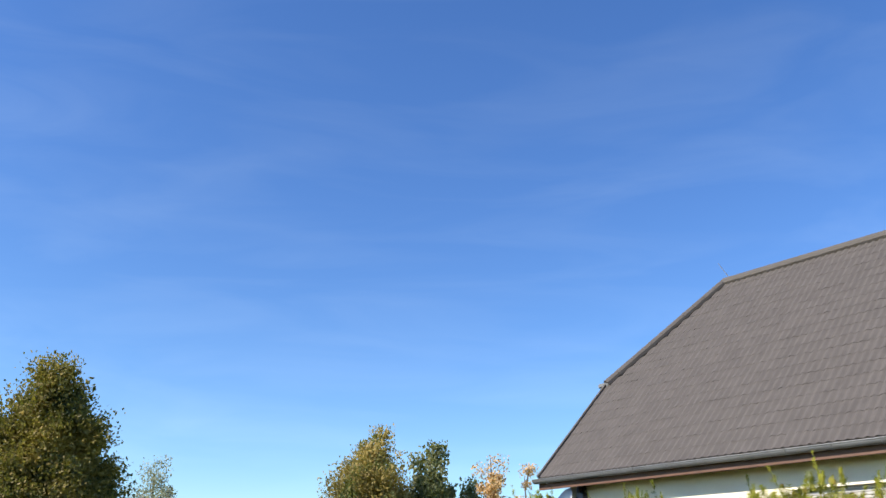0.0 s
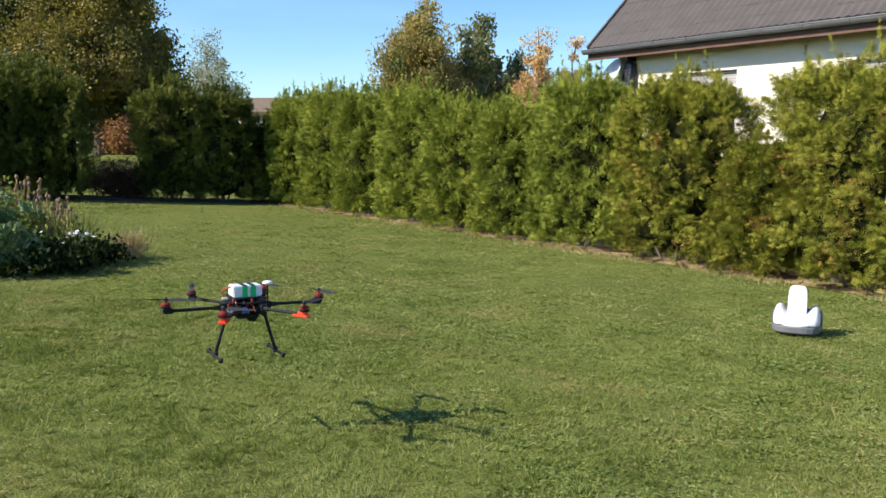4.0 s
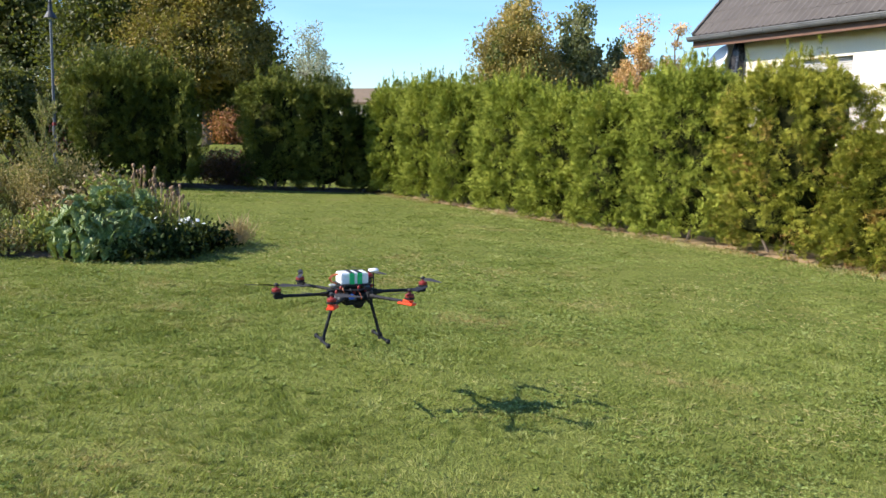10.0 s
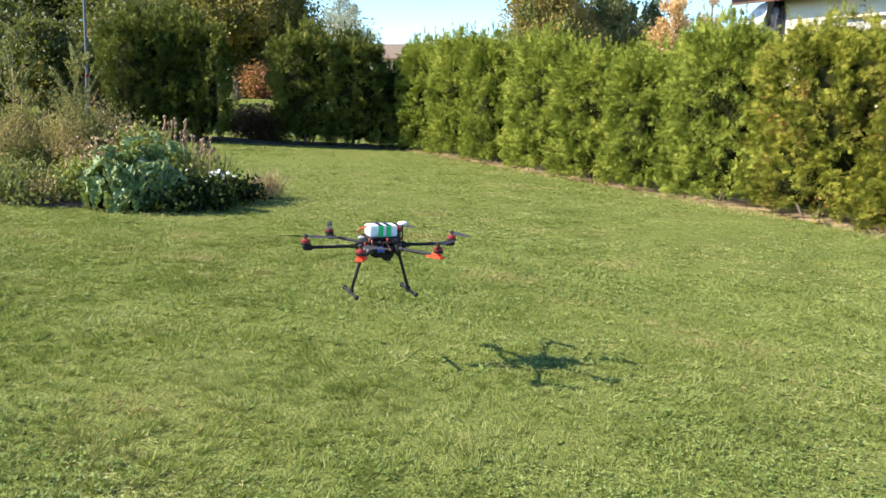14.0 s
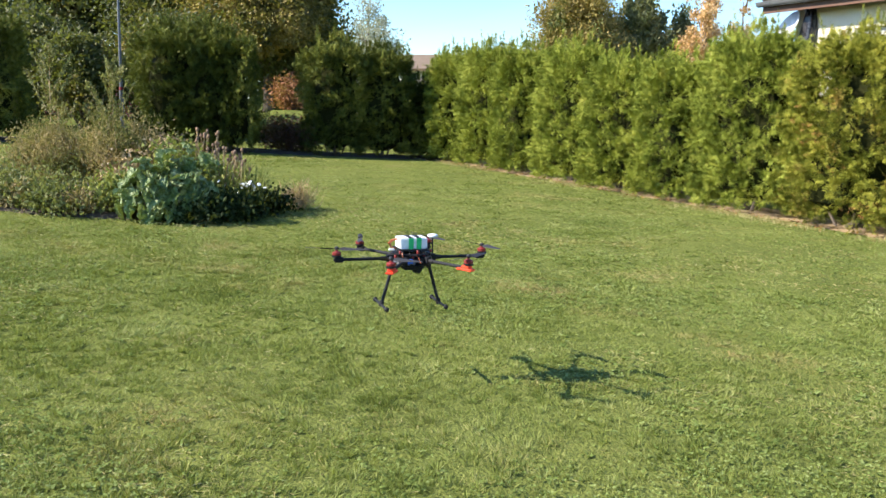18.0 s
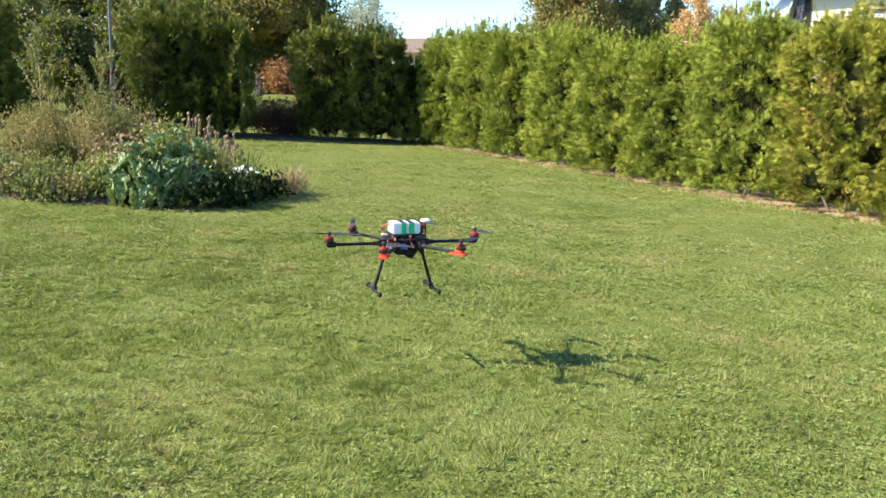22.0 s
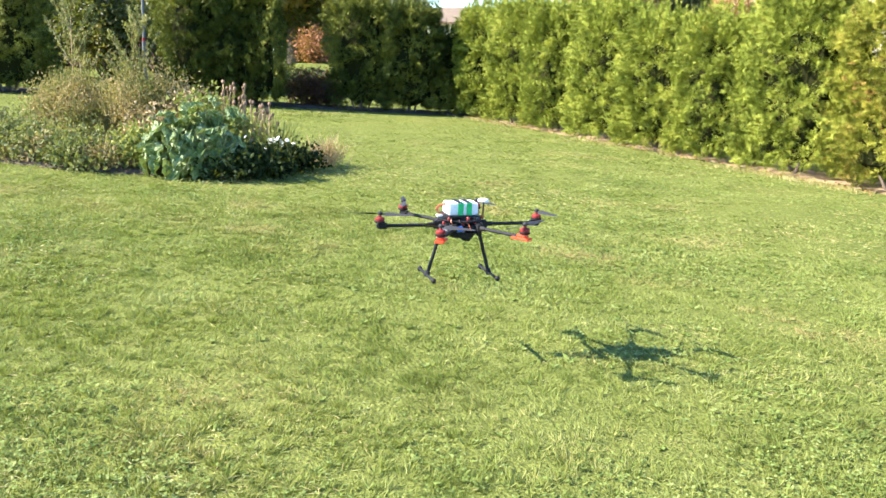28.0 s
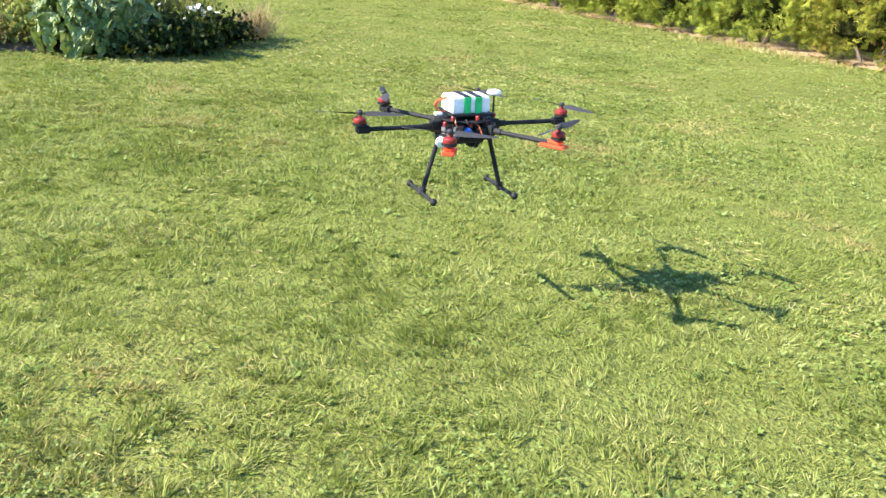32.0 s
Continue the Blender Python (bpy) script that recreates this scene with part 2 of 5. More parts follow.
M["green"] = surface("green_strap", (0.0, 0.40, 0.11), (0.02, 0.52, 0.16), 40, 0.6)
M["blue"] = surface("blue_circuit", (0.02, 0.10, 0.45), (0.03, 0.16, 0.6), 40, 0.4)
M["copper"] = surface("orange_wire", (0.42, 0.10, 0.03), (0.55, 0.15, 0.05), 40, 0.5)
M["steel"] = surface("galvanised_steel", (0.10, 0.105, 0.11), (0.15, 0.155, 0.16), 6, 0.5, 0.5)
M["lamp_black"] = surface("dark_lamp_metal", (0.03, 0.032, 0.035), (0.06, 0.062, 0.066), 6, 0.5, 0.3)
M["cabbage"] = foliage("broad_green_leaves", (0.036, 0.070, 0.016), (0.14, 0.205, 0.056), (0.42, 0.47, 0.25), None, glow=0.18, rough=0.42, broad=6.0, shine=0.35, clump=20.0)
crinkle = M["cabbage"].node_tree.nodes.new("ShaderNodeBump")
crinkle.inputs["Strength"].default_value, crinkle.inputs["Distance"].default_value = 0.9, 0.02
M["cabbage"].node_tree.links.new(noise_of(M["cabbage"].node_tree.nodes, M["cabbage"].node_tree.links, 38, 2, place(M["cabbage"].node_tree.nodes)), crinkle.inputs["Height"])
M["cabbage"].node_tree.links.new(crinkle.outputs[0], M["cabbage"].node_tree.nodes["Principled BSDF"].inputs["Normal"])
M["weed"] = foliage("weedy_green", (0.09, 0.12, 0.03), (0.21, 0.24, 0.06), (0.38, 0.38, 0.12), None, vary=0.25, shine=0.15)
M["dry"] = foliage("dry_brown_stems", (0.18, 0.12, 0.06), (0.38, 0.27, 0.14), (0.56, 0.42, 0.24), None, glow=0.2)
M["tan"] = foliage("tan_foliage", (0.12, 0.10, 0.045), (0.31, 0.24, 0.10), (0.54, 0.41, 0.20), (0.15, 0.16, 0.055), 0.56, 2.6, glow=0.3, vary=0.34, shine=0.1)
# leaf colours brought down near black to stand for the broad plants' shade
M["shaded_leaf"] = foliage("shaded_leaves", (0.007, 0.014, 0.006), (0.018, 0.031, 0.011), (0.05, 0.07, 0.022), None, glow=0.15, shine=0.06)
M["petal"] = surface("white_petal", (0.75, 0.75, 0.72), (0.82, 0.82, 0.8), 8, 0.7)
M["weed_dull"] = foliage("dull_weedy_green", (0.05, 0.065, 0.022), (0.13, 0.15, 0.05), (0.29, 0.29, 0.11), (0.30, 0.22, 0.10), 0.62, 2.2, vary=0.34, shine=0.15)
M["feather"] = foliage("grey_olive_seed_sprays", (0.09, 0.10, 0.04), (0.23, 0.225, 0.09), (0.40, 0.37, 0.17), None, vary=0.3, shine=0.08)
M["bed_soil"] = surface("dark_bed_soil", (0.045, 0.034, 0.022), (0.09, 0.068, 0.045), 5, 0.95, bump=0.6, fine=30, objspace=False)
for key in ("black", "carbon", "grey_plastic"):
    M[key].node_tree.nodes["Principled BSDF"].inputs["Specular IOR Level"].default_value = 0.15


# ---- building helpers ----
TILT = math.tan(radians(2.0))


def gz(x, y=0.0):
    """Height of the lawn, which falls gently to the right."""
    return -TILT * max(-60.0, min(60.0, x))


def part(name, bm, material, parent=None, label="", smooth=False):
    me = bpy.data.meshes.new(name)
    bm.normal_update()
    bm.to_mesh(me)
    bm.free()
    me.materials.append(material)
    if smooth:
        me.polygons.foreach_set("use_smooth", [True] * len(me.polygons))
    ob = new(name, me)
    ob.parent = parent
    if label:
        ob["label"] = label
    return ob


def from_arrays(name, verts, tris, material, parent=None, label=""):
    me = bpy.data.meshes.new(name)
    me.vertices.add(len(verts))
    me.vertices.foreach_set("co", np.ascontiguousarray(verts, np.float32).ravel())
    me.loops.add(len(tris) * 3)
    me.loops.foreach_set("vertex_index", np.ascontiguousarray(tris, np.int32).ravel())
    me.polygons.add(len(tris))
    me.polygons.foreach_set("loop_start", np.arange(0, len(tris) * 3, 3, dtype=np.int32))
    me.polygons.foreach_set("use_smooth", np.zeros(len(tris), bool))
    me.update(calc_edges=True)
    me.materials.append(material)
    ob = new(name, me)
    ob.parent = parent
    if label:
        ob["label"] = label
    return ob


def thing(name, x, y, z, label, category, group="", rz=0.0, kind=""):
    e = new(name)
    e.empty_display_size = 0.2
    e.matrix_world = pose(x, y, z, 0, 0, rz)
    return tagged(e, label, category, group, kind)


def box(bm, lo, hi, m=None, bevel=0.0):
    vs = bmesh.ops.create_cube(bm, size=1.0)["verts"]
    for v in vs:
        v.co = Vector([l + (h - l) * (c + 0.5) for l, h, c in zip(lo, hi, v.co)])
    if bevel:
        es = list({e for v in vs for e in v.link_edges})
        vs = list({v for f in bmesh.ops.bevel(bm, geom=es, offset=bevel, segments=2, affect="EDGES")["faces"] for v in f.verts} | {v for v in vs if v.is_valid})
    if m is not None:
        for v in vs:
            v.co = m @ v.co
    return vs


def rod(bm, a, b, r1, r2=None, n=10, caps=True):
    a, b = Vector(a), Vector(b)
    d = b - a
    m = Matrix.Translation((a + b) / 2) @ d.to_track_quat("Z", "Y").to_matrix().to_4x4()
    return bmesh.ops.create_cone(bm, cap_ends=caps, segments=n, radius1=r1, radius2=r1 if r2 is None else r2, depth=d.length, matrix=m)["verts"]


def lathe(bm, profile, n=16, m=None):
    """A turned body from (radius, height) pairs."""
    rings = []
    for r, z in profile:
        ring = []
        for k in range(n):
            a = 2 * math.pi * k / n
            p = Vector((r * math.cos(a), r * math.sin(a), z))
            ring.append(bm.verts.new(m @ p if m is not None else p))
        rings.append(ring)
    for r0, r1 in zip(rings, rings[1:]):
        for k in range(n):
            bm.faces.new((r0[k], r0[(k + 1) % n], r1[(k + 1) % n], r1[k]))
    bm.faces.new(rings[0][::-1])
    bm.faces.new(rings[-1])


def tube(bm, pts, r, n=6):
    for a, b in zip(pts, pts[1:]):
        rod(bm, a, b, r, r, n)


def unit(v):
    return v / np.maximum(np.linalg.norm(v, axis=-1, keepdims=True), 1e-9)


def scatter(rng, places, grow, template, size, spin=1.0):
    """Leaves of one outline: template gives (points along, across, lift) and triangles; grow is the way each leaf points."""
    tv, tt = template
    n = len(places)
    a = unit(grow)
    b = unit(np.cross(a, unit(rng.normal(size=(n, 3)) * spin + np.array([0, 0, 0.01 if spin > 0.6 else 0.12]))))
    c = np.cross(a, b)
    s = size * rng.uniform(0.65, 1.35, n)
    tv = np.asarray(tv, float)
    v = places[:, None, :] + s[:, None, None] * (tv[None, :, 0, None] * a[:, None] + tv[None, :, 1, None] * b[:, None] + tv[None, :, 2, None] * c[:, None])
    f = np.asarray(tt)[None] + (np.arange(n) * len(tv))[:, None, None]
    return v.reshape(-1, 3), f.reshape(-1, 3)


def joined(sets):
    vs, fs, k = [], [], 0
    for v, f in sets:
        vs.append(v)
        fs.append(f + k)
        k += len(v)
    return np.concatenate(vs), np.concatenate(fs)


# leaf outlines: pointed leaf, thuja spray with side fingers, blade
LEAF = ([(0, 0, 0), (0.45, 0.32, 0.06), (1, 0, -0.1), (0.45, -0.32, 0.06)], [(0, 1, 2), (0, 2, 3)])


def frond():
    """A flat drooping thuja spray: a thin axis with three pairs of narrow fingers."""
    v, t = [(0, 0.02, 0), (0, -0.02, 0), (1.0, 0, -0.18)], [(0, 1, 2)]
    for i, l in enumerate((0.34, 0.46, 0.36)):
        a = 0.08 + 0.27 * i
        for s in (1, -1):
            k = len(v)
            v += [(a - 0.045, 0, -0.18 * a * a), (a + 0.075, 0, -0.18 * a * a), (a + 0.6 * l, s * l, -0.18 * a * a - 0.12 * l)]
            t.append((k, k + 1, k + 2))
    return v, t


FROND = frond()
BLADE = ([(0, 0.5, 0), (0, -0.5, 0), (1, 0, 0)], [(0, 1, 2)])

# ---- ground ----
def ground_sheet():
    bm = bmesh.new()
    xs = [-1500, -300, -60] + [-30 + 2 * i for i in range(31)] + [60, 300, 1500]
    ys = [-1500, -300, -60, -20, -10] + [-4 + 2 * i for i in range(30)] + [80, 150, 400, 2500]
    grid = [[bm.verts.new((x, y, gz(x) + (0.02 * noise.noise((x * 0.3, y * 0.3, 0)) if abs(x) < 30 and 0 < y < 50 else 0))) for x in xs] for y in ys]
    for r0, r1 in zip(grid, grid[1:]):
        for k in range(len(xs) - 1):
            bm.faces.new((r0[k], r0[k + 1], r1[k + 1], r1[k]))
    return part("ground", bm, M["lawn"], smooth=True)


tagged(ground_sheet(), "mown green lawn and grassland sloping gently", "ground", kind="structure")


def value_noise(x, y, seed):
    """Smooth random field over the plan, 0 to 1."""
    r = np.random.default_rng(seed).random((64, 64))
    i, j = np.floor(x).astype(int), np.floor(y).astype(int)
    u, v = x - i, y - j
    u, v = u * u * (3 - 2 * u), v * v * (3 - 2 * v)
    g = lambda a, b: r[a % 64, b % 64]
    return (g(i, j) * (1 - u) + g(i + 1, j) * u) * (1 - v) + (g(i, j + 1) * (1 - u) + g(i + 1, j + 1) * u) * v


GRASS_ZONES = ((2.2, 5.0, 1.9, 3.6, 620, 40, 0.032, 0.12, 0.021, 1.0, 1.0), (5.0, 8.5, 3.6, 6.1, 430, 28, 0.031, 0.165, 0.025, 0.8, 0.9), (8.5, 13.0, 6.1, 9.3, 210, 20, 0.027, 0.27, 0.034, 0.38, 0.4), (13.0, 23.5, 10.0, 14.0, 75, 14, 0.026, 0.55, 0.06, 0.15, 0.2))


def on_lawn(rng, y0, y1, half0, half1, dens):
    n = int((y1 - y0) * (half0 + half1) * dens)
    y = rng.uniform(y0, y1, n)
    if y0 < 3:
        y = np.where(rng.random(n) < 0.12, y0 - np.abs(rng.normal(0, 0.8, n)), y)
    side = rng.uniform(-1, 1, n) + np.where(rng.random(n) < 0.25, rng.normal(0, 0.35, n), 0)
    return side * (half0 + (half1 - half0) * (y - y0) / (y1 - y0)) - 0.2 * y, y


def lawn_grass():
    """Mown grass in small matted tufts with open thatch between them, coarser with distance."""
    rng = np.random.default_rng(5)
    sets = []
    for y0, y1, half0, half1, dens, each, h, w, spread, up, turn in GRASS_ZONES:
        x, y = on_lawn(rng, y0, y1, half0, half1, dens)
        lush = 0.6 * value_noise(x * 1.6, y * 1.6, 3) + 0.4 * value_noise(x * 5, y * 5, 1)
        keep = rng.random(len(x)) < np.clip(0.35 + 1.9 * lush, 0.4, 1)
        x, y, lush = x[keep], y[keep], lush[keep]
        which = np.repeat(np.arange(len(x)), each)
        m = len(which)
        a = rng.uniform(0, 2 * np.pi, m)
        r = np.abs(rng.normal(0, spread, m)) * rng.uniform(0.6, 1.5, len(x))[which]
        out = np.stack([np.cos(a), np.sin(a), np.zeros(m)], 1)
        px, py = x[which] + r * out[:, 0], y[which] + r * out[:, 1]
        p = np.stack([px, py, -TILT * px - 0.002], 1)
        lean = np.stack([value_noise(px * 2.3, py * 2.3, 7) - 0.5, value_noise(px * 2.3, py * 2.3, 8) - 0.5, np.zeros(m)], 1)
        rise = up * rng.uniform(0.12, 1.1, len(x)) ** 1.2
        g = out * 0.55 + lean * 1.2 + rng.normal(size=(m, 3)) * np.array([0.45, 0.45, 0.12]) + rise[which][:, None] * np.array([0, 0, 1.0])
        g[:, 2] = np.abs(g[:, 2]) + 0.06
        size = h * (rng.uniform(0.6, 1.35, len(x)) * (0.75 + 0.5 * lush))[which]
        sets.append(scatter(rng, p, g, ([(u, v * w, t) for u, v, t in BLADE[0]], BLADE[1]), size, turn))
    # thin cover over the rest of the garden
    n = 240000
    x, y = rng.uniform(-17, 14, n), rng.uniform(-9, 24, n)
    out = (y < 2.6) | (np.abs(x + 0.2 * y) > 0.68 * y)
    x, y = x[out], y[out]
    sets.append(scatter(rng, np.stack([x, y, -TILT * x - 0.002], 1), rng.normal(size=(len(x), 3)) * 0.7 + np.array([0, 0, 0.8]), ([(a, b * 0.7, c) for a, b, c in BLADE[0]], BLADE[1]), 0.036))
    v, f = joined(sets)
    return from_arrays("grass", v, f, M["grass"])


def lawn_clover():
    """Three-leaved clover in patches and scattered flat rosettes of longer leaves."""
    rng = np.random.default_rng(15)
    sets = []
    for k, (y0, y1, half0, half1, dens) in enumerate(((2.2, 5.0, 1.9, 3.6, 1500), (5.0, 8.5, 3.6, 6.1, 800), (8.5, 13.0, 6.1, 9.3, 240))):
        x, y = on_lawn(rng, y0, y1, half0, half1, dens)
        field = value_noise(x * 1.1, y * 1.1, 4) + 0.5 * value_noise(x * 4.5, y * 4.5, 5)
        keep = rng.random(len(x)) < np.clip((field - 0.72) * 3.2, 0.05, 1)
        x, y = x[keep], y[keep]
        n = len(x)
        z = -TILT * x + rng.uniform(0.012, 0.034, n)
        turn = rng.uniform(0, 6.3, n)
        for j in range(3):
            a = turn + 2.09 * j
            g = np.stack([np.cos(a), np.sin(a), rng.normal(0.05, 0.25, n)], 1)
            sets.append(scatter(rng, np.stack([x, y, z], 1), g, ([(u, v * 1.25, t) for u, v, t in LEAF[0]], LEAF[1]), (0.0125, 0.0145, 0.018)[k], 0.05))
    for k, (y0, y1, half0, half1, dens) in enumerate(((2.2, 5.0, 1.9, 3.6, 9), (5.0, 8.5, 3.6, 6.1, 7))):
        x, y = on_lawn(rng, y0, y1, half0, half1, dens)
        n = len(x)
        turn = rng.uniform(0, 6.3, n)
        for j in range(7):
            a = turn + 0.9 * j + rng.normal(0, 0.15, n)
            g = np.stack([np.cos(a), np.sin(a), rng.uniform(0.05, 0.55, n)], 1)
            sets.append(scatter(rng, np.stack([x, y, -TILT * x + 0.008], 1), g, ([(u, v * 0.8, t) for u, v, t in LEAF[0]], LEAF[1]), (0.032, 0.038)[k] * rng.uniform(0.55, 1.15, n), 0.05))
    v, f = joined(sets)
    return from_arrays("clover", v, f, M["clover"])


def lawn_straw():
    """Dry clippings lying in loose patches on the lawn."""
    rng = np.random.default_rng(25)
    sets = []
    for y0, y1, half0, half1, dens, h, w in ((2.2, 5.0, 1.9, 3.6, 1700, 0.030, 0.09), (5.0, 8.5, 3.6, 6.1, 1000, 0.032, 0.12), (8.5, 13.0, 6.1, 9.3, 360, 0.036, 0.2)):
        x, y = on_lawn(rng, y0, y1, half0, half1, dens)
        field = 0.65 * value_noise(x * 0.9 + 20, y * 0.9, 14) + 0.35 * value_noise(x * 3.4, y * 3.4, 16)
        keep = rng.random(len(x)) < np.clip((field - 0.50) * 3.0, 0.02, 0.9)
        x, y = x[keep], y[keep]
        n = len(x)
        p = np.stack([x, y, -TILT * x + rng.uniform(0.008, 0.034, n)], 1)
        sets.append(scatter(rng, p, rng.normal(size=(n, 3)) * np.array([1, 1, 0.16]), ([(u, v * w, t) for u, v, t in BLADE[0]], BLADE[1]), h, 0.2))
    v, f = joined(sets)
    return from_arrays("lawn_straw", v, f, M["straw"])


tagged(lawn_clover(), "clover and flat leaf rosettes among the mown grass", "clover", kind="stuff")
tagged(lawn_straw(), "dry tan grass clippings lying on the lawn", "grass", kind="stuff")
tagged(lawn_grass(), "short matted mown grass in small tufts", "grass", kind="stuff")


# ---- hedge shrubs ----
def shrub_crown(seed, rx, ry, h, tufts, each, size, deep, flat):
    """Fan-shaped tufts that point up and out of a lumpy upright column, each tapering to a tip, with dark gaps between."""
    rng = np.random.default_rng(seed)
    i = np.arange(tufts)
    th = 2.39996 * i + rng.normal(0, 0.22, tufts)
    cap = i >= int(tufts * 0.84)
    body = np.clip((i + 0.5) / (tufts * 0.84) + rng.normal(0, 0.02, tufts), 0, 1) ** 0.92
    zz = np.where(cap, rng.uniform(0.86, 0.98, tufts), 0.94 * body)
    prof = np.minimum(1.06, 0.92 + 0.9 * zz) * (1 - 0.24 * np.clip((zz - 0.3) / 0.7, 0, 1)) * np.sqrt(np.clip(1 - np.clip((zz - flat) / (1.04 - flat), 0, 1) ** 2.4, 0, 1))
    ph = rng.uniform(0, 6.3, 6)
    lump = 1 + 0.09 * np.sin(3 * th + ph[0] + 4 * zz) + 0.07 * np.sin(5 * th + ph[1] - 9 * zz) + 0.06 * np.sin(11 * zz + ph[2] + 2 * th)
    sink = value_noise((th % 6.2832) * rx * 1.9 + 9, zz * h * 2.1, seed)
    prof = np.where(cap, 0.8 * np.sqrt(rng.random(tufts)), prof)
    zz = np.where(cap, zz - 0.14 * np.clip(prof - 0.45, 0, 1), zz)
    r = prof * lump * (1.05 - deep * (1 - sink) ** 2.0) * rng.uniform(0.86, 1.06, tufts)
    ct, st = np.cos(th), np.sin(th)
    sq = (np.abs(ct) ** 2.6 + np.abs(st) ** 2.6) ** (-1 / 2.6)
    top = np.clip((zz - 0.72) / 0.28, 0, 1)
    root = np.stack([rx * r * sq * ct, ry * r * sq * st, h * (0.06 + 0.89 * zz)], 1)
    way = unit(np.stack([ct * (1 - 0.6 * top), st * (1 - 0.6 * top), 0.18 + 0.95 * top], 1) + rng.normal(size=(tufts, 3)) * 0.28)
    length = rng.uniform(0.18, 0.36, tufts)
    side = unit(np.cross(way, rng.normal(size=(tufts, 3))))
    which = np.repeat(np.arange(tufts), each)
    n = len(which)
    s = rng.uniform(0, 1, n) ** 1.15
    wide = 0.14 * (1.08 - s) * rng.uniform(0.3, 1.1, n)
    sgn = rng.choice((-1.0, 1.0), n)
    fan = side[which] * sgn[:, None] + rng.normal(size=(n, 3)) * 0.5
    p = root[which] + way[which] * ((s - 0.62) * length[which])[:, None] + unit(fan) * wide[:, None]
    g = way[which] * 0.8 + fan * 0.75 + np.array([0, 0, 0.22]) * (0.6 - s)[:, None]
    sets = [scatter(rng, p - unit(g) * size * 0.4, g, FROND, size * (1.1 - 0.35 * s), 0.8)]
    # sparse sprays deeper in the shade
    m = n // 4
    k = rng.integers(0, tufts, m)
    q = root[k] * np.array([0.86, 0.86, 0.99]) + rng.normal(size=(m, 3)) * 0.07
    sets.append(scatter(rng, q, way[k] + rng.normal(size=(m, 3)) * 0.5, FROND, size * 1.2, 0.8))
    # leader shoots that stand out of the top, each set with small sprays
    for j in range(26):
        a, rr = rng.uniform(0, 6.3), rng.uniform(0.05, 0.85)
        ln = rng.uniform(0.10, 0.26) if j > 4 else rng.uniform(0.28, 0.48)
        o = np.array([rx * rr * math.cos(a), ry * rr * math.sin(a), h * (0.95 - 0.16 * max(0, rr - 0.4))])
        d = unit(np.array([rng.normal(0, 0.16), rng.normal(0, 0.16), 1.0]))
        t = rng.uniform(0, 1, 26)
        fan = rng.normal(size=(26, 3)) * 0.6
        sets.append(scatter(rng, o + d * (ln * t)[:, None], d + fan * (1.2 - t)[:, None], FROND, size * (1.15 - 0.5 * t), 0.8))
    return joined(sets)


def dead_sprays(seed, rx, ry, h):
    """Withered brown sprays, in a few spots and mostly low on the shrub."""
    rng = np.random.default_rng(seed + 500)
    c = 34
    a = rng.uniform(0, 6.3, c)
    z = np.where(rng.random(c) < 0.65, rng.uniform(0.08, 0.55, c), rng.uniform(0.5, 0.8 * h, c))
    k = np.repeat(np.arange(c), 11)
    n = len(k)
    o = np.stack([rx * 0.95 * np.cos(a[k]), ry * 0.97 * np.sin(a[k]), z[k]], 1) + rng.normal(size=(n, 3)) * np.array([0.07, 0.07, 0.10])
    way = np.stack([np.cos(a[k]), np.sin(a[k]), np.full(n, 0.1)], 1)
    return scatter(rng, o, way + rng.normal(size=(n, 3)) * 0.6, FROND, 0.075, 0.8)


# solid body behind the sprays, made up so that the gaps read dark
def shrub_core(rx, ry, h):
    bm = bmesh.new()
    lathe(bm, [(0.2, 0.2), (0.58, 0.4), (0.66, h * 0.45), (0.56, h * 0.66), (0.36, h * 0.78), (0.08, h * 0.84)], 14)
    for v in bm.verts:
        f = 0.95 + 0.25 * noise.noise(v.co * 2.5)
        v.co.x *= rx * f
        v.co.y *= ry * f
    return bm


def thuja(seed, rx, ry, h, tufts, each, size, leaf, label, group, deep=0.42, flat=0.8, dead=False):
    e = thing("thuja_shrub", 0, 0, 0, label, "hedge shrub", group)
    v, f = shrub_crown(seed, rx, ry, h, tufts, each, size, deep, flat)
    from_arrays("foliage", v, f, leaf, e)
    if dead:
        v, f = dead_sprays(seed, rx, ry, h)
        from_arrays("withered_sprays", v, f, M["withered"], e, "withered rust-brown sprays")
    part("dark_filler", shrub_core(rx, ry, h), M["core_shade"], e)
    bm = bmesh.new()
    rod(bm, (0, 0, -0.1), (0.02, 0.01, h * 0.5), 0.05, 0.03, 8)
    for j in range(4):
        a = 1.6 * j + seed
        rod(bm, (0.1 * math.cos(a), 0.1 * math.sin(a), -0.1), (0.5 * rx * math.cos(a), 0.5 * ry * math.sin(a), 0.7), 0.025, 0.015, 6)
    part("trunk", bm, M["bark"], e)
    return e


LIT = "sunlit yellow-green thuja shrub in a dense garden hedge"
# leaf colour of this row is darkened to stand for shade
SHADED = "thuja shrub of a clipped garden hedge, leaf colour darkened for shade"
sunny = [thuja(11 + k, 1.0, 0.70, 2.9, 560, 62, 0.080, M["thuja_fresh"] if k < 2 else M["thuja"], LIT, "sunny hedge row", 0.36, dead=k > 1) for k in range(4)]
dark = [thuja(31 + k, 1.0, 0.80, 2.85, 380, 44, 0.105, M["thuja_shaded"], SHADED, "shaded hedge row", 0.5, 0.86) for k in range(3)]
rng0 = random.Random(4)


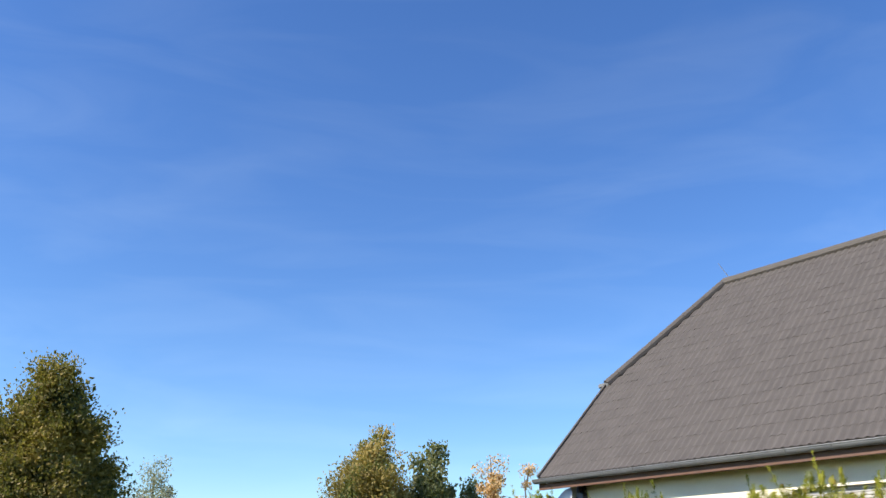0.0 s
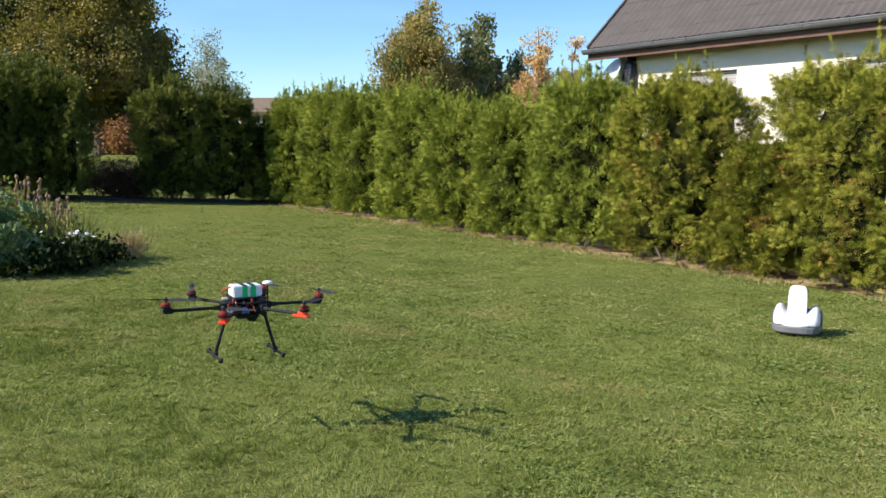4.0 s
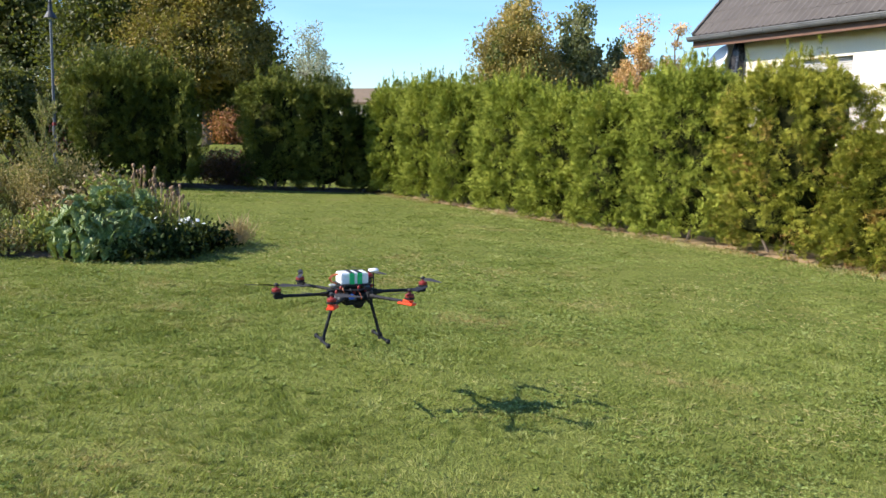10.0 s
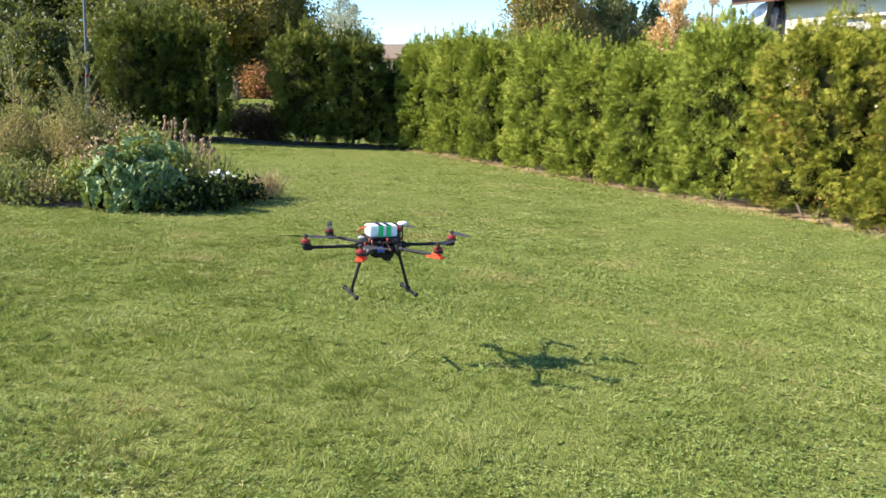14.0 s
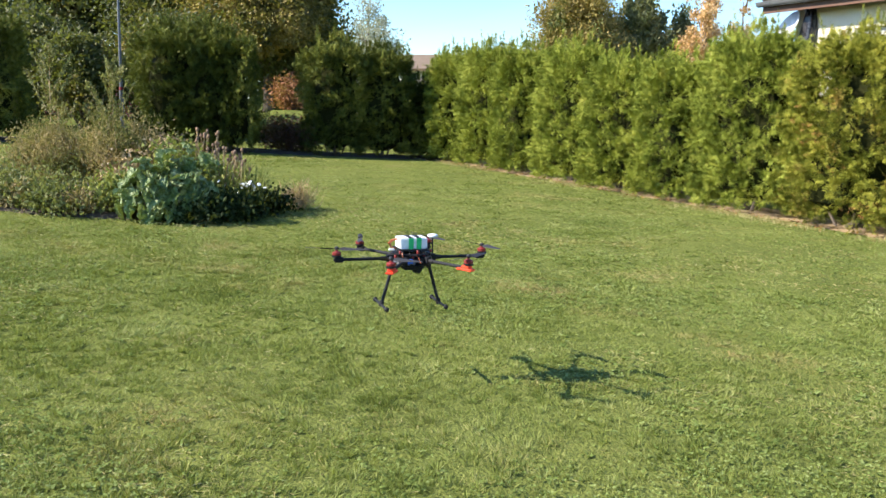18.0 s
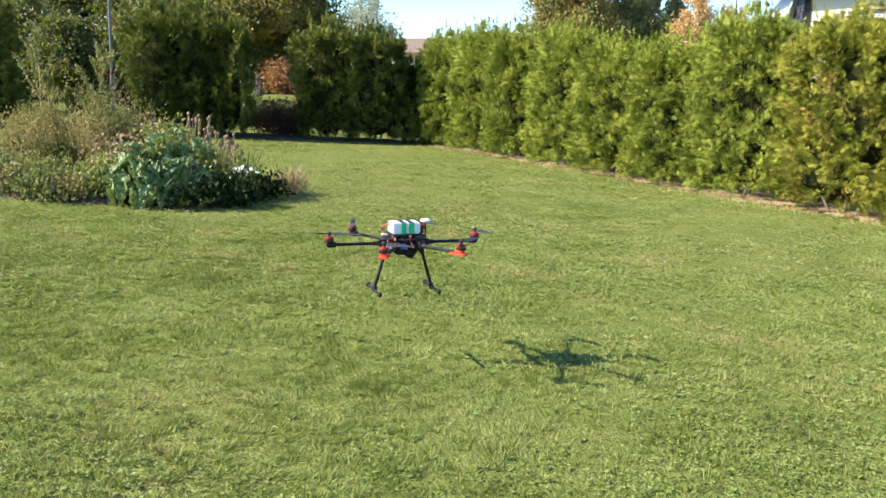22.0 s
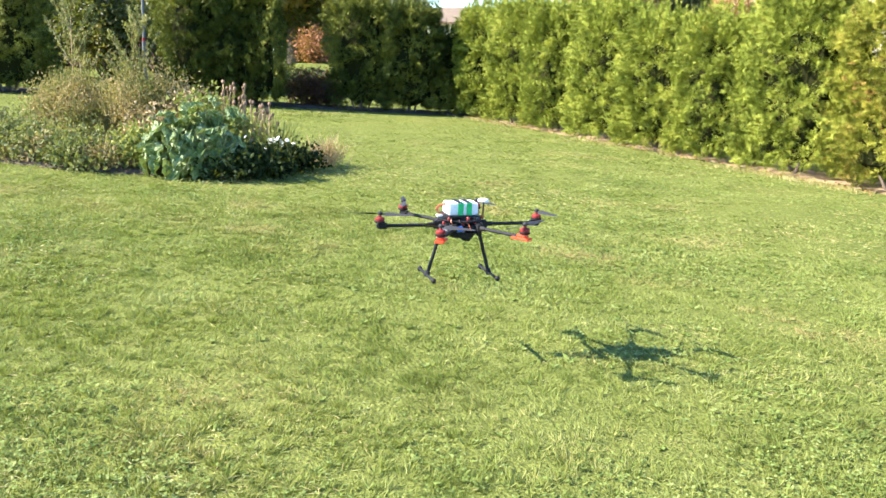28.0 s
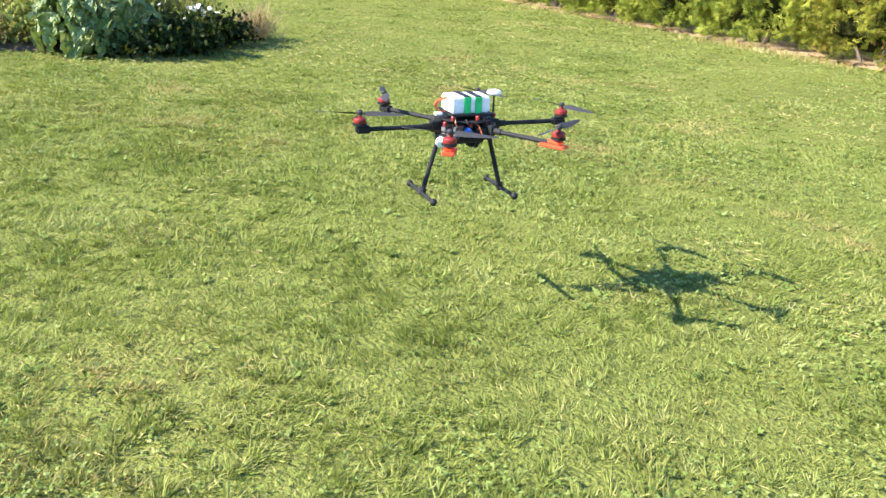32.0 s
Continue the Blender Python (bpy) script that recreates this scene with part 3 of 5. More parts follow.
def plant(src, used, x, y, sx, sz, rz):
    m = pose(x, y, gz(x) - 0.03, 0, 0, rz)
    if src in used:
        ob = copy_thing(src, m)
    else:
        ob = src
        ob.matrix_world = m
    ob.scale = (sx, 1.0, sz)
    used.append(ob)


# row along the sunny side, from the far corner towards the right: place along the row, half width, height
HA, HB = Vector((-4.6, 22.1)), Vector((5.6, 11.4))
hd = (HB - HA).normalized()
h_rz = math.degrees(math.atan2(hd.y, hd.x))
used = []
for k, d, half, hh in ((0, 0.35, 1.0, 2.85), (1, 1.9, 1.0, 2.95), (0, 3.2, 0.85, 2.9), (1, 5.0, 1.05, 2.9), (1, 6.4, 0.95, 2.62), (0, 7.75, 0.95, 2.62), (1, 9.4, 1.08, 3.0), (2, 11.25, 1.12, 2.95), (3, 12.7, 0.6, 2.0), (3, 13.95, 1.25, 3.08), (2, 15.6, 1.2, 3.0)):
    c = HA + hd * d
    plant(sunny[k], used, c.x, c.y, half, hh / 2.9, h_rz + rng0.choice((0, 180)) + rng0.uniform(-5, 5))
used = []
d_rz = 25.0
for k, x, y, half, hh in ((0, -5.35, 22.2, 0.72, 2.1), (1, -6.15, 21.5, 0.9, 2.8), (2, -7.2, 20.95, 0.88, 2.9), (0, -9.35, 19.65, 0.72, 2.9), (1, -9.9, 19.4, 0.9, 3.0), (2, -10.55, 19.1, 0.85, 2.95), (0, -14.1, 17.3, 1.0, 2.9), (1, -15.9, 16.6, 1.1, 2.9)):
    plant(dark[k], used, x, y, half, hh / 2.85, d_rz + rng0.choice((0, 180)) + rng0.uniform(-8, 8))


# ---- trees ----
def tree(name, x, y, h, r, base, leaf, n, size, label, category, seed, slim=1.0, clumps=46, lift=0.0, spires=0):
    e = thing(name, x, y, gz(x) - 0.05, label, category)
    rng = np.random.default_rng(seed)
    bm = bmesh.new()
    rod(bm, (0, 0, 0), (0.1, 0, base + (h - base) * 0.35), 0.035 * h * 0.6 + 0.03, 0.02 * h * 0.5 + 0.02, 10)
    rod(bm, (0.1, 0, base + (h - base) * 0.34), (0, 0.05, h * 0.9), 0.012 * h + 0.015, 0.012, 8)
    part("trunk", bm, M["bark"], e)
    cz, hz = (base + h) / 2, (h - base) / 2
    d = unit(rng.normal(size=(clumps, 3)))
    c = d * rng.uniform(0.35, 0.92, (clumps, 1)) * np.array([r, r * 0.95, hz])
    top = np.clip(c[:, 2:3] / hz, 0, 1)
    c[:, :2] *= 1 - 0.45 * top * slim
    c[:, 2] += cz
    if spires:
        a = 2.4 * np.arange(spires)
        q = np.sqrt((np.arange(spires) + 0.3) / spires)
        peak = h * (1 - 0.55 * q ** 1.5 * rng.uniform(0.7, 1.2, spires))
        k = np.arange(clumps) % spires
        t = rng.uniform(0.15, 1, clumps)
        c = np.stack([r * q[k] * np.cos(a[k]) * (0.75 + 0.2 * t), r * q[k] * np.sin(a[k]) * (0.75 + 0.2 * t), base + (peak[k] - base) * t], 1)
        c[:, :2] += rng.normal(size=(clumps, 2)) * (0.22 * r * (1.05 - t))[:, None]
    bm = bmesh.new()
    for q in c[:22]:
        z0 = max(base * 0.8, q[2] - 0.8 * math.hypot(q[0], q[1]) - 0.5)
        rod(bm, (0.05, 0, min(z0, h * 0.85)), tuple(q), 0.008 * h + 0.012, 0.012, 6)
    part("limbs", bm, M["bark"], e)
    which = rng.integers(0, clumps, n)
    spread = r * 0.10 + 0.07 if spires else r * 0.15 + 0.05
    p = c[which] + np.clip(rng.normal(size=(n, 3)), -1.7, 1.7) * np.array([spread, spread, spread * 0.8]) * rng.uniform(0.6, 1.4, clumps)[which][:, None]
    p = p[p[:, 2] > base * 0.93]
    g = unit(p - np.array([0, 0, cz])) * 0.6 + rng.normal(size=p.shape) * 0.7 + np.array([0, 0, lift])
    sets = [scatter(rng, p, g, LEAF, size)]
    if n >= 9000 and category == "tree" and not leaf.name.startswith(("pale", "orange")):
        m = n // 4
        k = rng.integers(0, clumps, m)
        q = c[k] * np.array([0.78, 0.78, 0.97]) + rng.normal(size=(m, 3)) * spread * 0.8
        q = q[q[:, 2] > base * 0.93]
        sets.append(scatter(rng, q, rng.normal(size=q.shape), LEAF, size * 2.0))
    v, f = joined(sets)
    from_arrays("crown", v, f, leaf, e)
    return e


tree("lime_tree", -13.35, 30.6, 8.6, 2.6, 2.9, M["yellow"], 72000, 0.115, "tall lime tree with olive and yellow-brown autumn leaves", "tree", 21, clumps=420, spires=26, lift=0.3)
tree("maple_tree", -12.9, 31.4, 5.4, 2.3, 1.5, M["maple"], 32000, 0.13, "dark green maple behind the hedge", "tree", 1, clumps=140)
tree("maple_tree", -17.6, 31.5, 8.2, 3.0, 0.2, M["maple"], 32000, 0.14, "tall dark maple with yellowing leaves behind the hedge", "tree", 2, clumps=170)
tree("olive_tree", -23.0, 33.0, 9.5, 3.0, 0.5, M["olive"], 16000, 0.2, "olive green garden tree in autumn leaf", "tree", 3, clumps=110)
tree("olive_tree", -27.5, 31.0, 9.0, 3.0, 0.5, M["olive"], 12000, 0.21, "broad olive green garden tree in autumn leaf", "tree", 13, clumps=100)
tree("willow_tree", -17.75, 56.0, 8.5, 2.5, 2.6, M["pale"], 12000, 0.14, "pale silvery tree with thin foliage far behind", "tree", 4, clumps=110, spires=16, lift=0.4)
tree("hornbeam_tree", -2.45, 36.0, 7.6, 2.1, 0.6, M["brown"], 64000, 0.10, "conical brownish-green autumn tree behind the hedge", "tree", 5, clumps=360, spires=19, lift=0.4)
tree("poplar_tree", -0.2, 37.0, 7.3, 1.8, 0.6, M["poplar"], 26000, 0.13, "thin grey-green young poplar behind the hedge", "tree", 6, lift=0.6, clumps=130, spires=10)
tree("poplar_tree", 1.3, 38.0, 5.8, 1.35, 0.6, M["poplar"], 14000, 0.13, "small grey-green young poplar behind the hedge", "tree", 16, lift=0.6, clumps=90, spires=8)
tree("cherry_tree", 2.25, 36.0, 7.3, 1.15, 0.8, M["orange"], 22000, 0.10, "orange autumn cherry tree behind the hedge", "tree", 7, clumps=150, spires=9, lift=0.4)
tree("cherry_tree", 3.7, 37.0, 6.7, 0.9, 0.8, M["orange"], 12000, 0.10, "small orange autumn cherry tree behind the hedge", "tree", 8, clumps=110, spires=8, lift=0.4)
tree("yew_shrub", -13.4, 24.2, 3.7, 1.9, 0.05, M["maple"], 16000, 0.12, "dark green bushy yew behind the lamp post", "shrub", 29, clumps=120)
tree("yew_shrub", -17.8, 23.6, 3.6, 1.9, 0.05, M["maple"], 16000, 0.12, "dark green bushy yew beside a juniper", "shrub", 30, clumps=120)
tree("juniper_shrub", -15.3, 22.4, 3.0, 1.2, 0.1, M["olive"], 9000, 0.13, "rounded green garden shrub beside the lamp post", "shrub", 9, clumps=90)


def lawn_bank():
    """A low grassy bank in the sun behind the hedge gap."""
    bm = bmesh.new()
    rings = []
    for r, z in ((1.0, -0.05), (0.8, 0.35), (0.55, 0.72), (0.3, 0.86), (0.02, 0.88)):
        rings.append([bm.verts.new((-11.3 + 2.2 * r * math.cos(a), 28.2 + 2.6 * r * math.sin(a), gz(-11.3) + BANK * z / 0.88)) for a in [2 * math.pi * k / 24 for k in range(24)]])
    for r0, r1 in zip(rings, rings[1:]):
        for k in range(24):
            bm.faces.new((r0[k], r0[(k + 1) % 24], r1[(k + 1) % 24], r1[k]))
    return part("lawn_bank", bm, M["lawn"], smooth=True)


BANK = 0.88
tagged(lawn_bank(), "low grassy bank in the sun behind the hedge", "bank", kind="structure")
copper = tree("copper_shrub", -11.35, 28.2, 1.25, 0.8, 0.05, M["redbush"], 3200, 0.085, "copper-red leafy shrub on a low bank behind the hedge gap", "shrub", 10, clumps=60)
copper.location.z += BANK
tree("maple_tree", -14.9, 37.5, 5.0, 2.6, 0.1, M["maple"], 12000, 0.19, "low dark maple behind the copper shrub", "tree", 14, clumps=120)
tree("barberry_shrub", -8.45, 20.9, 0.85, 0.85, 0.02, M["barberry"], 5000, 0.07, "low red barberry shrub in the hedge gap, leaves darkened for shade", "shrub", 11, clumps=60)

# ---- house ----
house = thing("house", 2.26, 18.5, 0, "cream rendered house with a dark tiled half-hipped roof", "house", rz=math.degrees(math.atan2(-0.784, 0.62)))
EAVE, PITCH, RIDGE_U, LEN = 3.62, 0.99, 4.885, 15.0


def slab(bm, pts, t):
    """A flat slab of thickness t below its top outline."""
    n = (Vector(pts[1]) - Vector(pts[0])).cross(Vector(pts[2]) - Vector(pts[0])).normalized()
    top = [bm.verts.new(p) for p in pts]
    low = [bm.verts.new(Vector(p) - n * t) for p in pts]
    bm.faces.new(top)
    bm.faces.new(low[::-1])
    for k in range(len(pts)):
        j = (k + 1) % len(pts)
        bm.faces.new((top[k], low[k], low[j], top[j]))


def rz_at(u):
    return EAVE + PITCH * u


SLOPE = math.atan(PITCH)
CS, SN = math.cos(SLOPE), math.sin(SLOPE)
U2 = 2 * RIDGE_U
BRK_S, BRK_U = 1.637, 2.24
bm = bmesh.new()
slab(bm, [(0, 0, EAVE), (LEN, 0, EAVE), (LEN, RIDGE_U, rz_at(RIDGE_U)), (BRK_S, RIDGE_U, rz_at(RIDGE_U)), (0, BRK_U, rz_at(BRK_U))], 0.12)
roof = part("roof", bm, M["tile"], house)
bm = bmesh.new()
slab(bm, [(BRK_S, RIDGE_U, rz_at(RIDGE_U)), (LEN, RIDGE_U, rz_at(RIDGE_U)), (LEN, U2, EAVE), (0, U2, EAVE), (0, U2 - BRK_U, rz_at(BRK_U))], 0.12)
part("rear_roof", bm, M["tile"], house)
bm = bmesh.new()
slab(bm, [(0, BRK_U, rz_at(BRK_U)), (BRK_S, RIDGE_U, rz_at(RIDGE_U)), (0, U2 - BRK_U, rz_at(BRK_U))], 0.1)
part("hip_roof", bm, M["tile"], house)

# walls with real openings
W0, TOP = 0.42, 3.86
WIN = ((1.75, 3.24, 1.7, 3.03), (5.25, 7.0, 1.7, 3.03), (9.0, 10.4, 1.7, 3.03))
bm = bmesh.new()
xs = sorted({0.45, LEN - 0.4, *[v for w in WIN for v in w[:2]]})
zs = [-0.9, 1.7, 3.03, TOP]
holes = {(w[0], w[2]) for w in WIN}
g0 = {(x, z, y): bm.verts.new((x, y, z)) for x in xs for z in zs for y in (W0, W0 + 0.36)}
for i in range(len(xs) - 1):
    for j in range(3):
        a, b, c, e = (xs[i], zs[j]), (xs[i + 1], zs[j]), (xs[i + 1], zs[j + 1]), (xs[i], zs[j + 1])
        if a in holes:
            for p, q in ((a, b), (b, c), (c, e), (e, a)):
                bm.faces.new((g0[(*p, W0)], g0[(*p, W0 + 0.36)], g0[(*q, W0 + 0.36)], g0[(*q, W0)]))
        else:
            bm.faces.new([g0[(*p, W0)] for p in (a, b, c, e)])
            bm.faces.new([g0[(*p, W0 + 0.36)] for p in (e, c, b, a)])
for x in (xs[0], xs[-1]):
    for j in range(3):
        bm.faces.new([g0[k] for k in ((x, zs[j], W0), (x, zs[j + 1], W0), (x, zs[j + 1], W0 + 0.36), (x, zs[j], W0 + 0.36))])
bmesh.ops.recalc_face_normals(bm, faces=bm.faces)
part("front_wall", bm, M["render_wall"], house, "cream rendered wall in sun")
bm = bmesh.new()
g = [(0.453, W0 + 0.363, -0.9), (0.453, U2 - W0, -0.9), (0.453, U2 - W0, TOP), (0.453, U2 - BRK_U, 5.66), (0.453, BRK_U, 5.66), (0.453, W0 + 0.363, TOP + 0.25)]
slab(bm, g[::-1], 0.3)
part("gable_wall", bm, M["render_wall"], house)
bm = bmesh.new()
box(bm, (LEN - 0.397, W0, -0.9), (LEN - 0.1, U2 - W0 - 0.003, TOP))
part("end_wall", bm, M["render_wall"], house)
bm = bmesh.new()
box(bm, (0.76, U2 - W0 - 0.3, -0.9), (LEN - 0.4, U2 - W0 - 0.004, TOP))
part("rear_wall", bm, M["render_wall"], house)

# eaves: soffit boards, fascia, gutter with brackets
bm = bmesh.new()
slab(bm, [(0.02, 0.04, EAVE - 0.13), (LEN, 0.04, EAVE - 0.13), (LEN, W0 + 0.02, EAVE + 0.25), (0.02, W0 + 0.02, EAVE + 0.25)], 0.03)
part("soffit", bm, M["wood_brown"], house, "reddish brown boarded soffit")
bm = bmesh.new()
box(bm, (0.0, 0.0, EAVE - 0.24), (LEN, 0.03, EAVE - 0.08), bevel=0.004)
part("fascia", bm, M["wood_brown"], house)


def gutter_mesh():
    bm = bmesh.new()
    n, r = 8, 0.075
    rows = []
    for x in (-0.04, LEN):
        rows.append([[bm.verts.new((x, -0.075 - rr * math.cos(math.pi * k / n), EAVE - 0.05 - rr * math.sin(math.pi * k / n))) for k in range(n + 1)] for rr in (r, r - 0.008)])
    for k in range(n):
        bm.faces.new((rows[0][0][k], rows[0][0][k + 1], rows[1][0][k + 1], rows[1][0][k]))
        bm.faces.new((rows[0][1][k], rows[1][1][k], rows[1][1][k + 1], rows[0][1][k + 1]))
    for k in (0, n):
        bm.faces.new((rows[0][0][k], rows[1][0][k], rows[1][1][k], rows[0][1][k]))
    for s in (0, 1):
        bm.faces.new([rows[s][0][k] for k in range(n + 1)])
    rod(bm, (-0.04, -0.15, EAVE - 0.045), (LEN, -0.15, EAVE - 0.045), 0.011, 0.011, 8)
    return bm


gut = part("gutter", gutter_mesh(), M["gutter"], house, "grey metal half-round gutter")
for k in range(20):
    bm = bmesh.new()
    x = 0.3 + 0.75 * k
    tube(bm, [(x, 0.0, EAVE - 0.03), (x, -0.02, EAVE - 0.1), (x, -0.075, EAVE - 0.135), (x, -0.135, EAVE - 0.1), (x, -0.16, EAVE - 0.04)], 0.009, 5)
    part("gutter_bracket", bm, M["gutter"], gut)

# windows: frame, sashes, panes, sill, roller shutter box
M["window_frame"] = surface("white_frame", (0.70, 0.69, 0.66), (0.78, 0.77, 0.74), 5, 0.4)
M["shutter"] = surface("grey_shutter", (0.42, 0.40, 0.37), (0.50, 0.48, 0.45), 5, 0.5)
gm, gn, gl, gb = mat("window_glass")
gb.inputs["Base Color"].default_value = (0.03, 0.035, 0.04, 1)
gb.inputs["Roughness"].default_value, gb.inputs["Specular IOR Level"].default_value = 0.04, 0.8
M["glass"] = gm
for a, b, lo, hi in WIN:
    win = new("window")
    win.parent = house
    win.location = (a, W0 + 0.12, lo)
    w, h = b - a, hi - lo
    bm = bmesh.new()
    for q0, q1 in (((0, 0, 0), (w, 0.07, 0.06)), ((0, 0, h - 0.3), (w, 0.07, h - 0.24)), ((0, 0, 0.06), (0.06, 0.07, h - 0.3)), ((w - 0.06, 0, 0.06), (w, 0.07, h - 0.3)), ((w / 2 - 0.05, 0, 0.06), (w / 2 + 0.05, 0.07, h - 0.3))):
        box(bm, q0, q1)
    part("window_frame", bm, M["window_frame"], win)
    for q0, q1 in ((0.06, w / 2 - 0.05), (w / 2 + 0.05, w - 0.06)):
        bm = bmesh.new()
        box(bm, (q0, 0.025, 0.06), (q1, 0.045, h - 0.3))
        part("pane", bm, M["glass"], win)
    bm = bmesh.new()
    for k in range(5):
        box(bm, (0.01, -0.02, h - 0.235 + k * 0.046), (w - 0.01, 0.06, h - 0.195 + k * 0.046), bevel=0.006)
    part("roller_shutter", bm, M["shutter"], win, "raised grey roller shutter slats")
    bm = bmesh.new()
    box(bm, (-0.04, -0.17, -0.04), (w + 0.04, 0.02, -0.002), bevel=0.008)
    part("window_sill", bm, M["gutter"], win)

# satellite dish and a black cover by the corner downpipe
dish = new("satellite_dish")
dish.parent = house
dish.matrix_basis = pose(0.42, 0.30, 3.05, 62, 0, -20)
dish["label"] = "white satellite dish on the house corner"
bm = bmesh.new()
lathe(bm, [(0.02, 0.0), (0.2, 0.02), (0.36, 0.085), (0.37, 0.095), (0.355, 0.1), (0.2, 0.045), (0.01, 0.03)], 20)
part("reflector", bm, M["white_plastic"], dish, smooth=True)
bm = bmesh.new()
tube(bm, [(0, -0.34, 0.08), (0, -0.2, 0.3), (0, 0.0, 0.38)], 0.012)
rod(bm, (0, 0, 0.33), (0, 0, 0.42), 0.03, 0.035, 10)
part("feed_arm", bm, M["grey_plastic"], dish)
bm = bmesh.new()
tube(bm, [(0, 0, 0.0), (0, 0.05, -0.12), (0.1, 0.12, -0.2)], 0.02)
part("bracket", bm, M["steel"], dish)


COVER = 0.85


def black_cover():
    """Black sheeting wrapped round the downpipe, wider and creased at the bottom."""
    bm = bmesh.new()
    prof = [(0.10, EAVE - 0.2), (0.13, EAVE - 0.35), (0.16, EAVE - 0.6), (0.22, EAVE - 0.95), (0.30, EAVE - 1.3), (0.30, EAVE - 1.7), (0.2, EAVE - 2.2), (0.08, 0.0), (0.07, -0.6)]
    lathe(bm, prof, 18, Matrix.Translation((COVER, 0.34, 0)))
    for v in bm.verts:
        a = math.atan2(v.co.y - 0.34, v.co.x - COVER)
        f = 1 + 0.2 * math.sin(5 * a + v.co.z * 2) + 0.1 * math.sin(9 * a)
        v.co.x = COVER + (v.co.x - COVER) * f * 0.9 - 0.25 * max(0, EAVE - 0.3 - v.co.z) * (1 if v.co.z > EAVE - 1.8 else 0) * 0.55
        v.co.y = 0.34 + (v.co.y - 0.34) * f * 0.6
    return bm


M["sheeting"] = surface("black_sheeting", (0.012, 0.012, 0.015), (0.035, 0.035, 0.04), 4, 0.28, bump=0.4, fine=12)
part("downpipe_cover", black_cover(), M["sheeting"], house, "shiny black sheeting wrapped round the downpipe", smooth=True)

# chimneyless ridge, hip and verge caps
def cap_row(name, p, q, r, n):
    p, q = Vector(p), Vector(q)
    for k in range(n):
        a, b = p.lerp(q, k / n), p.lerp(q, (k + 1.12) / n)
        bm = bmesh.new()
        rod(bm, a, b + Vector((0, 0, 0.012)), r * 1.08, r * 0.94, 10)
        part(name, bm, M["tile"], roof)


rr = (BRK_S, RIDGE_U, rz_at(RIDGE_U) + 0.02)
cap_row("ridge_tile", rr, (LEN, RIDGE_U, rz_at(RIDGE_U) + 0.02), 0.11, 34)
cap_row("hip_tile", (0.02, BRK_U, rz_at(BRK_U) + 0.03), rr, 0.10, 11)
cap_row("hip_tile", (0.02, U2 - BRK_U, rz_at(BRK_U) + 0.03), rr, 0.10, 11)
bm = bmesh.new()
box(bm, (-0.03, 0, -0.17), (0.03, BRK_U / CS, 0.06), Matrix.Translation((0, 0, EAVE)) @ Matrix.Rotation(SLOPE, 4, "X"), bevel=0.008)
part("verge_board", bm, M["tile"], house)
bm = bmesh.new()
box(bm, (-0.22, BRK_U - 0.05, rz_at(BRK_U) - 0.03), (0.1, U2 - BRK_U + 0.05, rz_at(BRK_U) + 0.07), bevel=0.02)
part("hip_gutter", bm, M["gutter"], house)
bm = bmesh.new()
rod(bm, (BRK_S + 0.2, RIDGE_U, rz_at(RIDGE_U)), (BRK_S - 0.12, RIDGE_U, rz_at(RIDGE_U) + 0.55), 0.012, 0.006, 6)
part("lightning_rod", bm, M["steel"], house)

# far house beyond the corner of the garden
far = thing("bungalow", -16.0, 60.0, gz(-16), "distant bungalow with a brown roof and pale walls", "house", rz=-15)
bm = bmesh.new()
box(bm, (-5, 0, -0.3), (5, 7, 3.6))
part("wall", bm, M["render_wall"], far)
bm = bmesh.new()
slab(bm, [(-5.4, -0.5, 3.55), (5.4, -0.5, 3.55), (5.4, 3.5, 4.75), (-5.4, 3.5, 4.75)], 0.15)
slab(bm, [(-5.4, 3.5, 4.75), (5.4, 3.5, 4.75), (5.4, 7.5, 3.55), (-5.4, 7.5, 3.55)], 0.15)
part("roof", bm, M["brown_tile"], far)
for x in (-3, 0, 3):
    bm = bmesh.new()
    box(bm, (x - 0.6, -0.04, 1.0), (x + 0.6, 0.05, 2.2), bevel=0.02)
    part("window", bm, M["glass"], far)


# ---- hovering hexacopter ----
drone = thing("hexacopter", -0.97, 5.0, 0.42, "black six-rotor drone with red motors hovering over the lawn", "drone", rz=301)
BZ = 0.262
drone.scale = (0.96, 0.96, 1.0)


def hex_plate(bm, r, z, t):
    lathe(bm, [(r - 0.004, z), (r, z + 0.003), (r, z + t - 0.003), (r - 0.004, z + t)], 12)


for nm, r, z in (("top_plate", 0.112, 0.288), ("bottom_plate", 0.112, 0.232)):
    bm = bmesh.new()
    hex_plate(bm, r, z, 0.006)
    part(nm, bm, M["carbon"], drone)
bm = bmesh.new()
box(bm, (-0.07, -0.062, 0.207), (0.07, 0.062, 0.2315), bevel=0.01)
part("power_board", bm, M["black"], drone)
bm = bmesh.new()
box(bm, (-0.07, -0.085, 0.2385), (0.072, 0.085, 0.2875), bevel=0.008)
part("flight_controller", bm, M["black"], drone)
for y, w, mt, lb in ((-0.045, 0.05, "blue", "blue speed controller"), (0.02, 0.035, "black", ""), (0.065, 0.025, "grey_plastic", "")):
    bm = bmesh.new()
    box(bm, (0.085, y - w / 2, 0.246), (0.118, y + w / 2, 0.272), bevel=0.003)
    part("speed_controller", bm, M[mt], drone, lb)
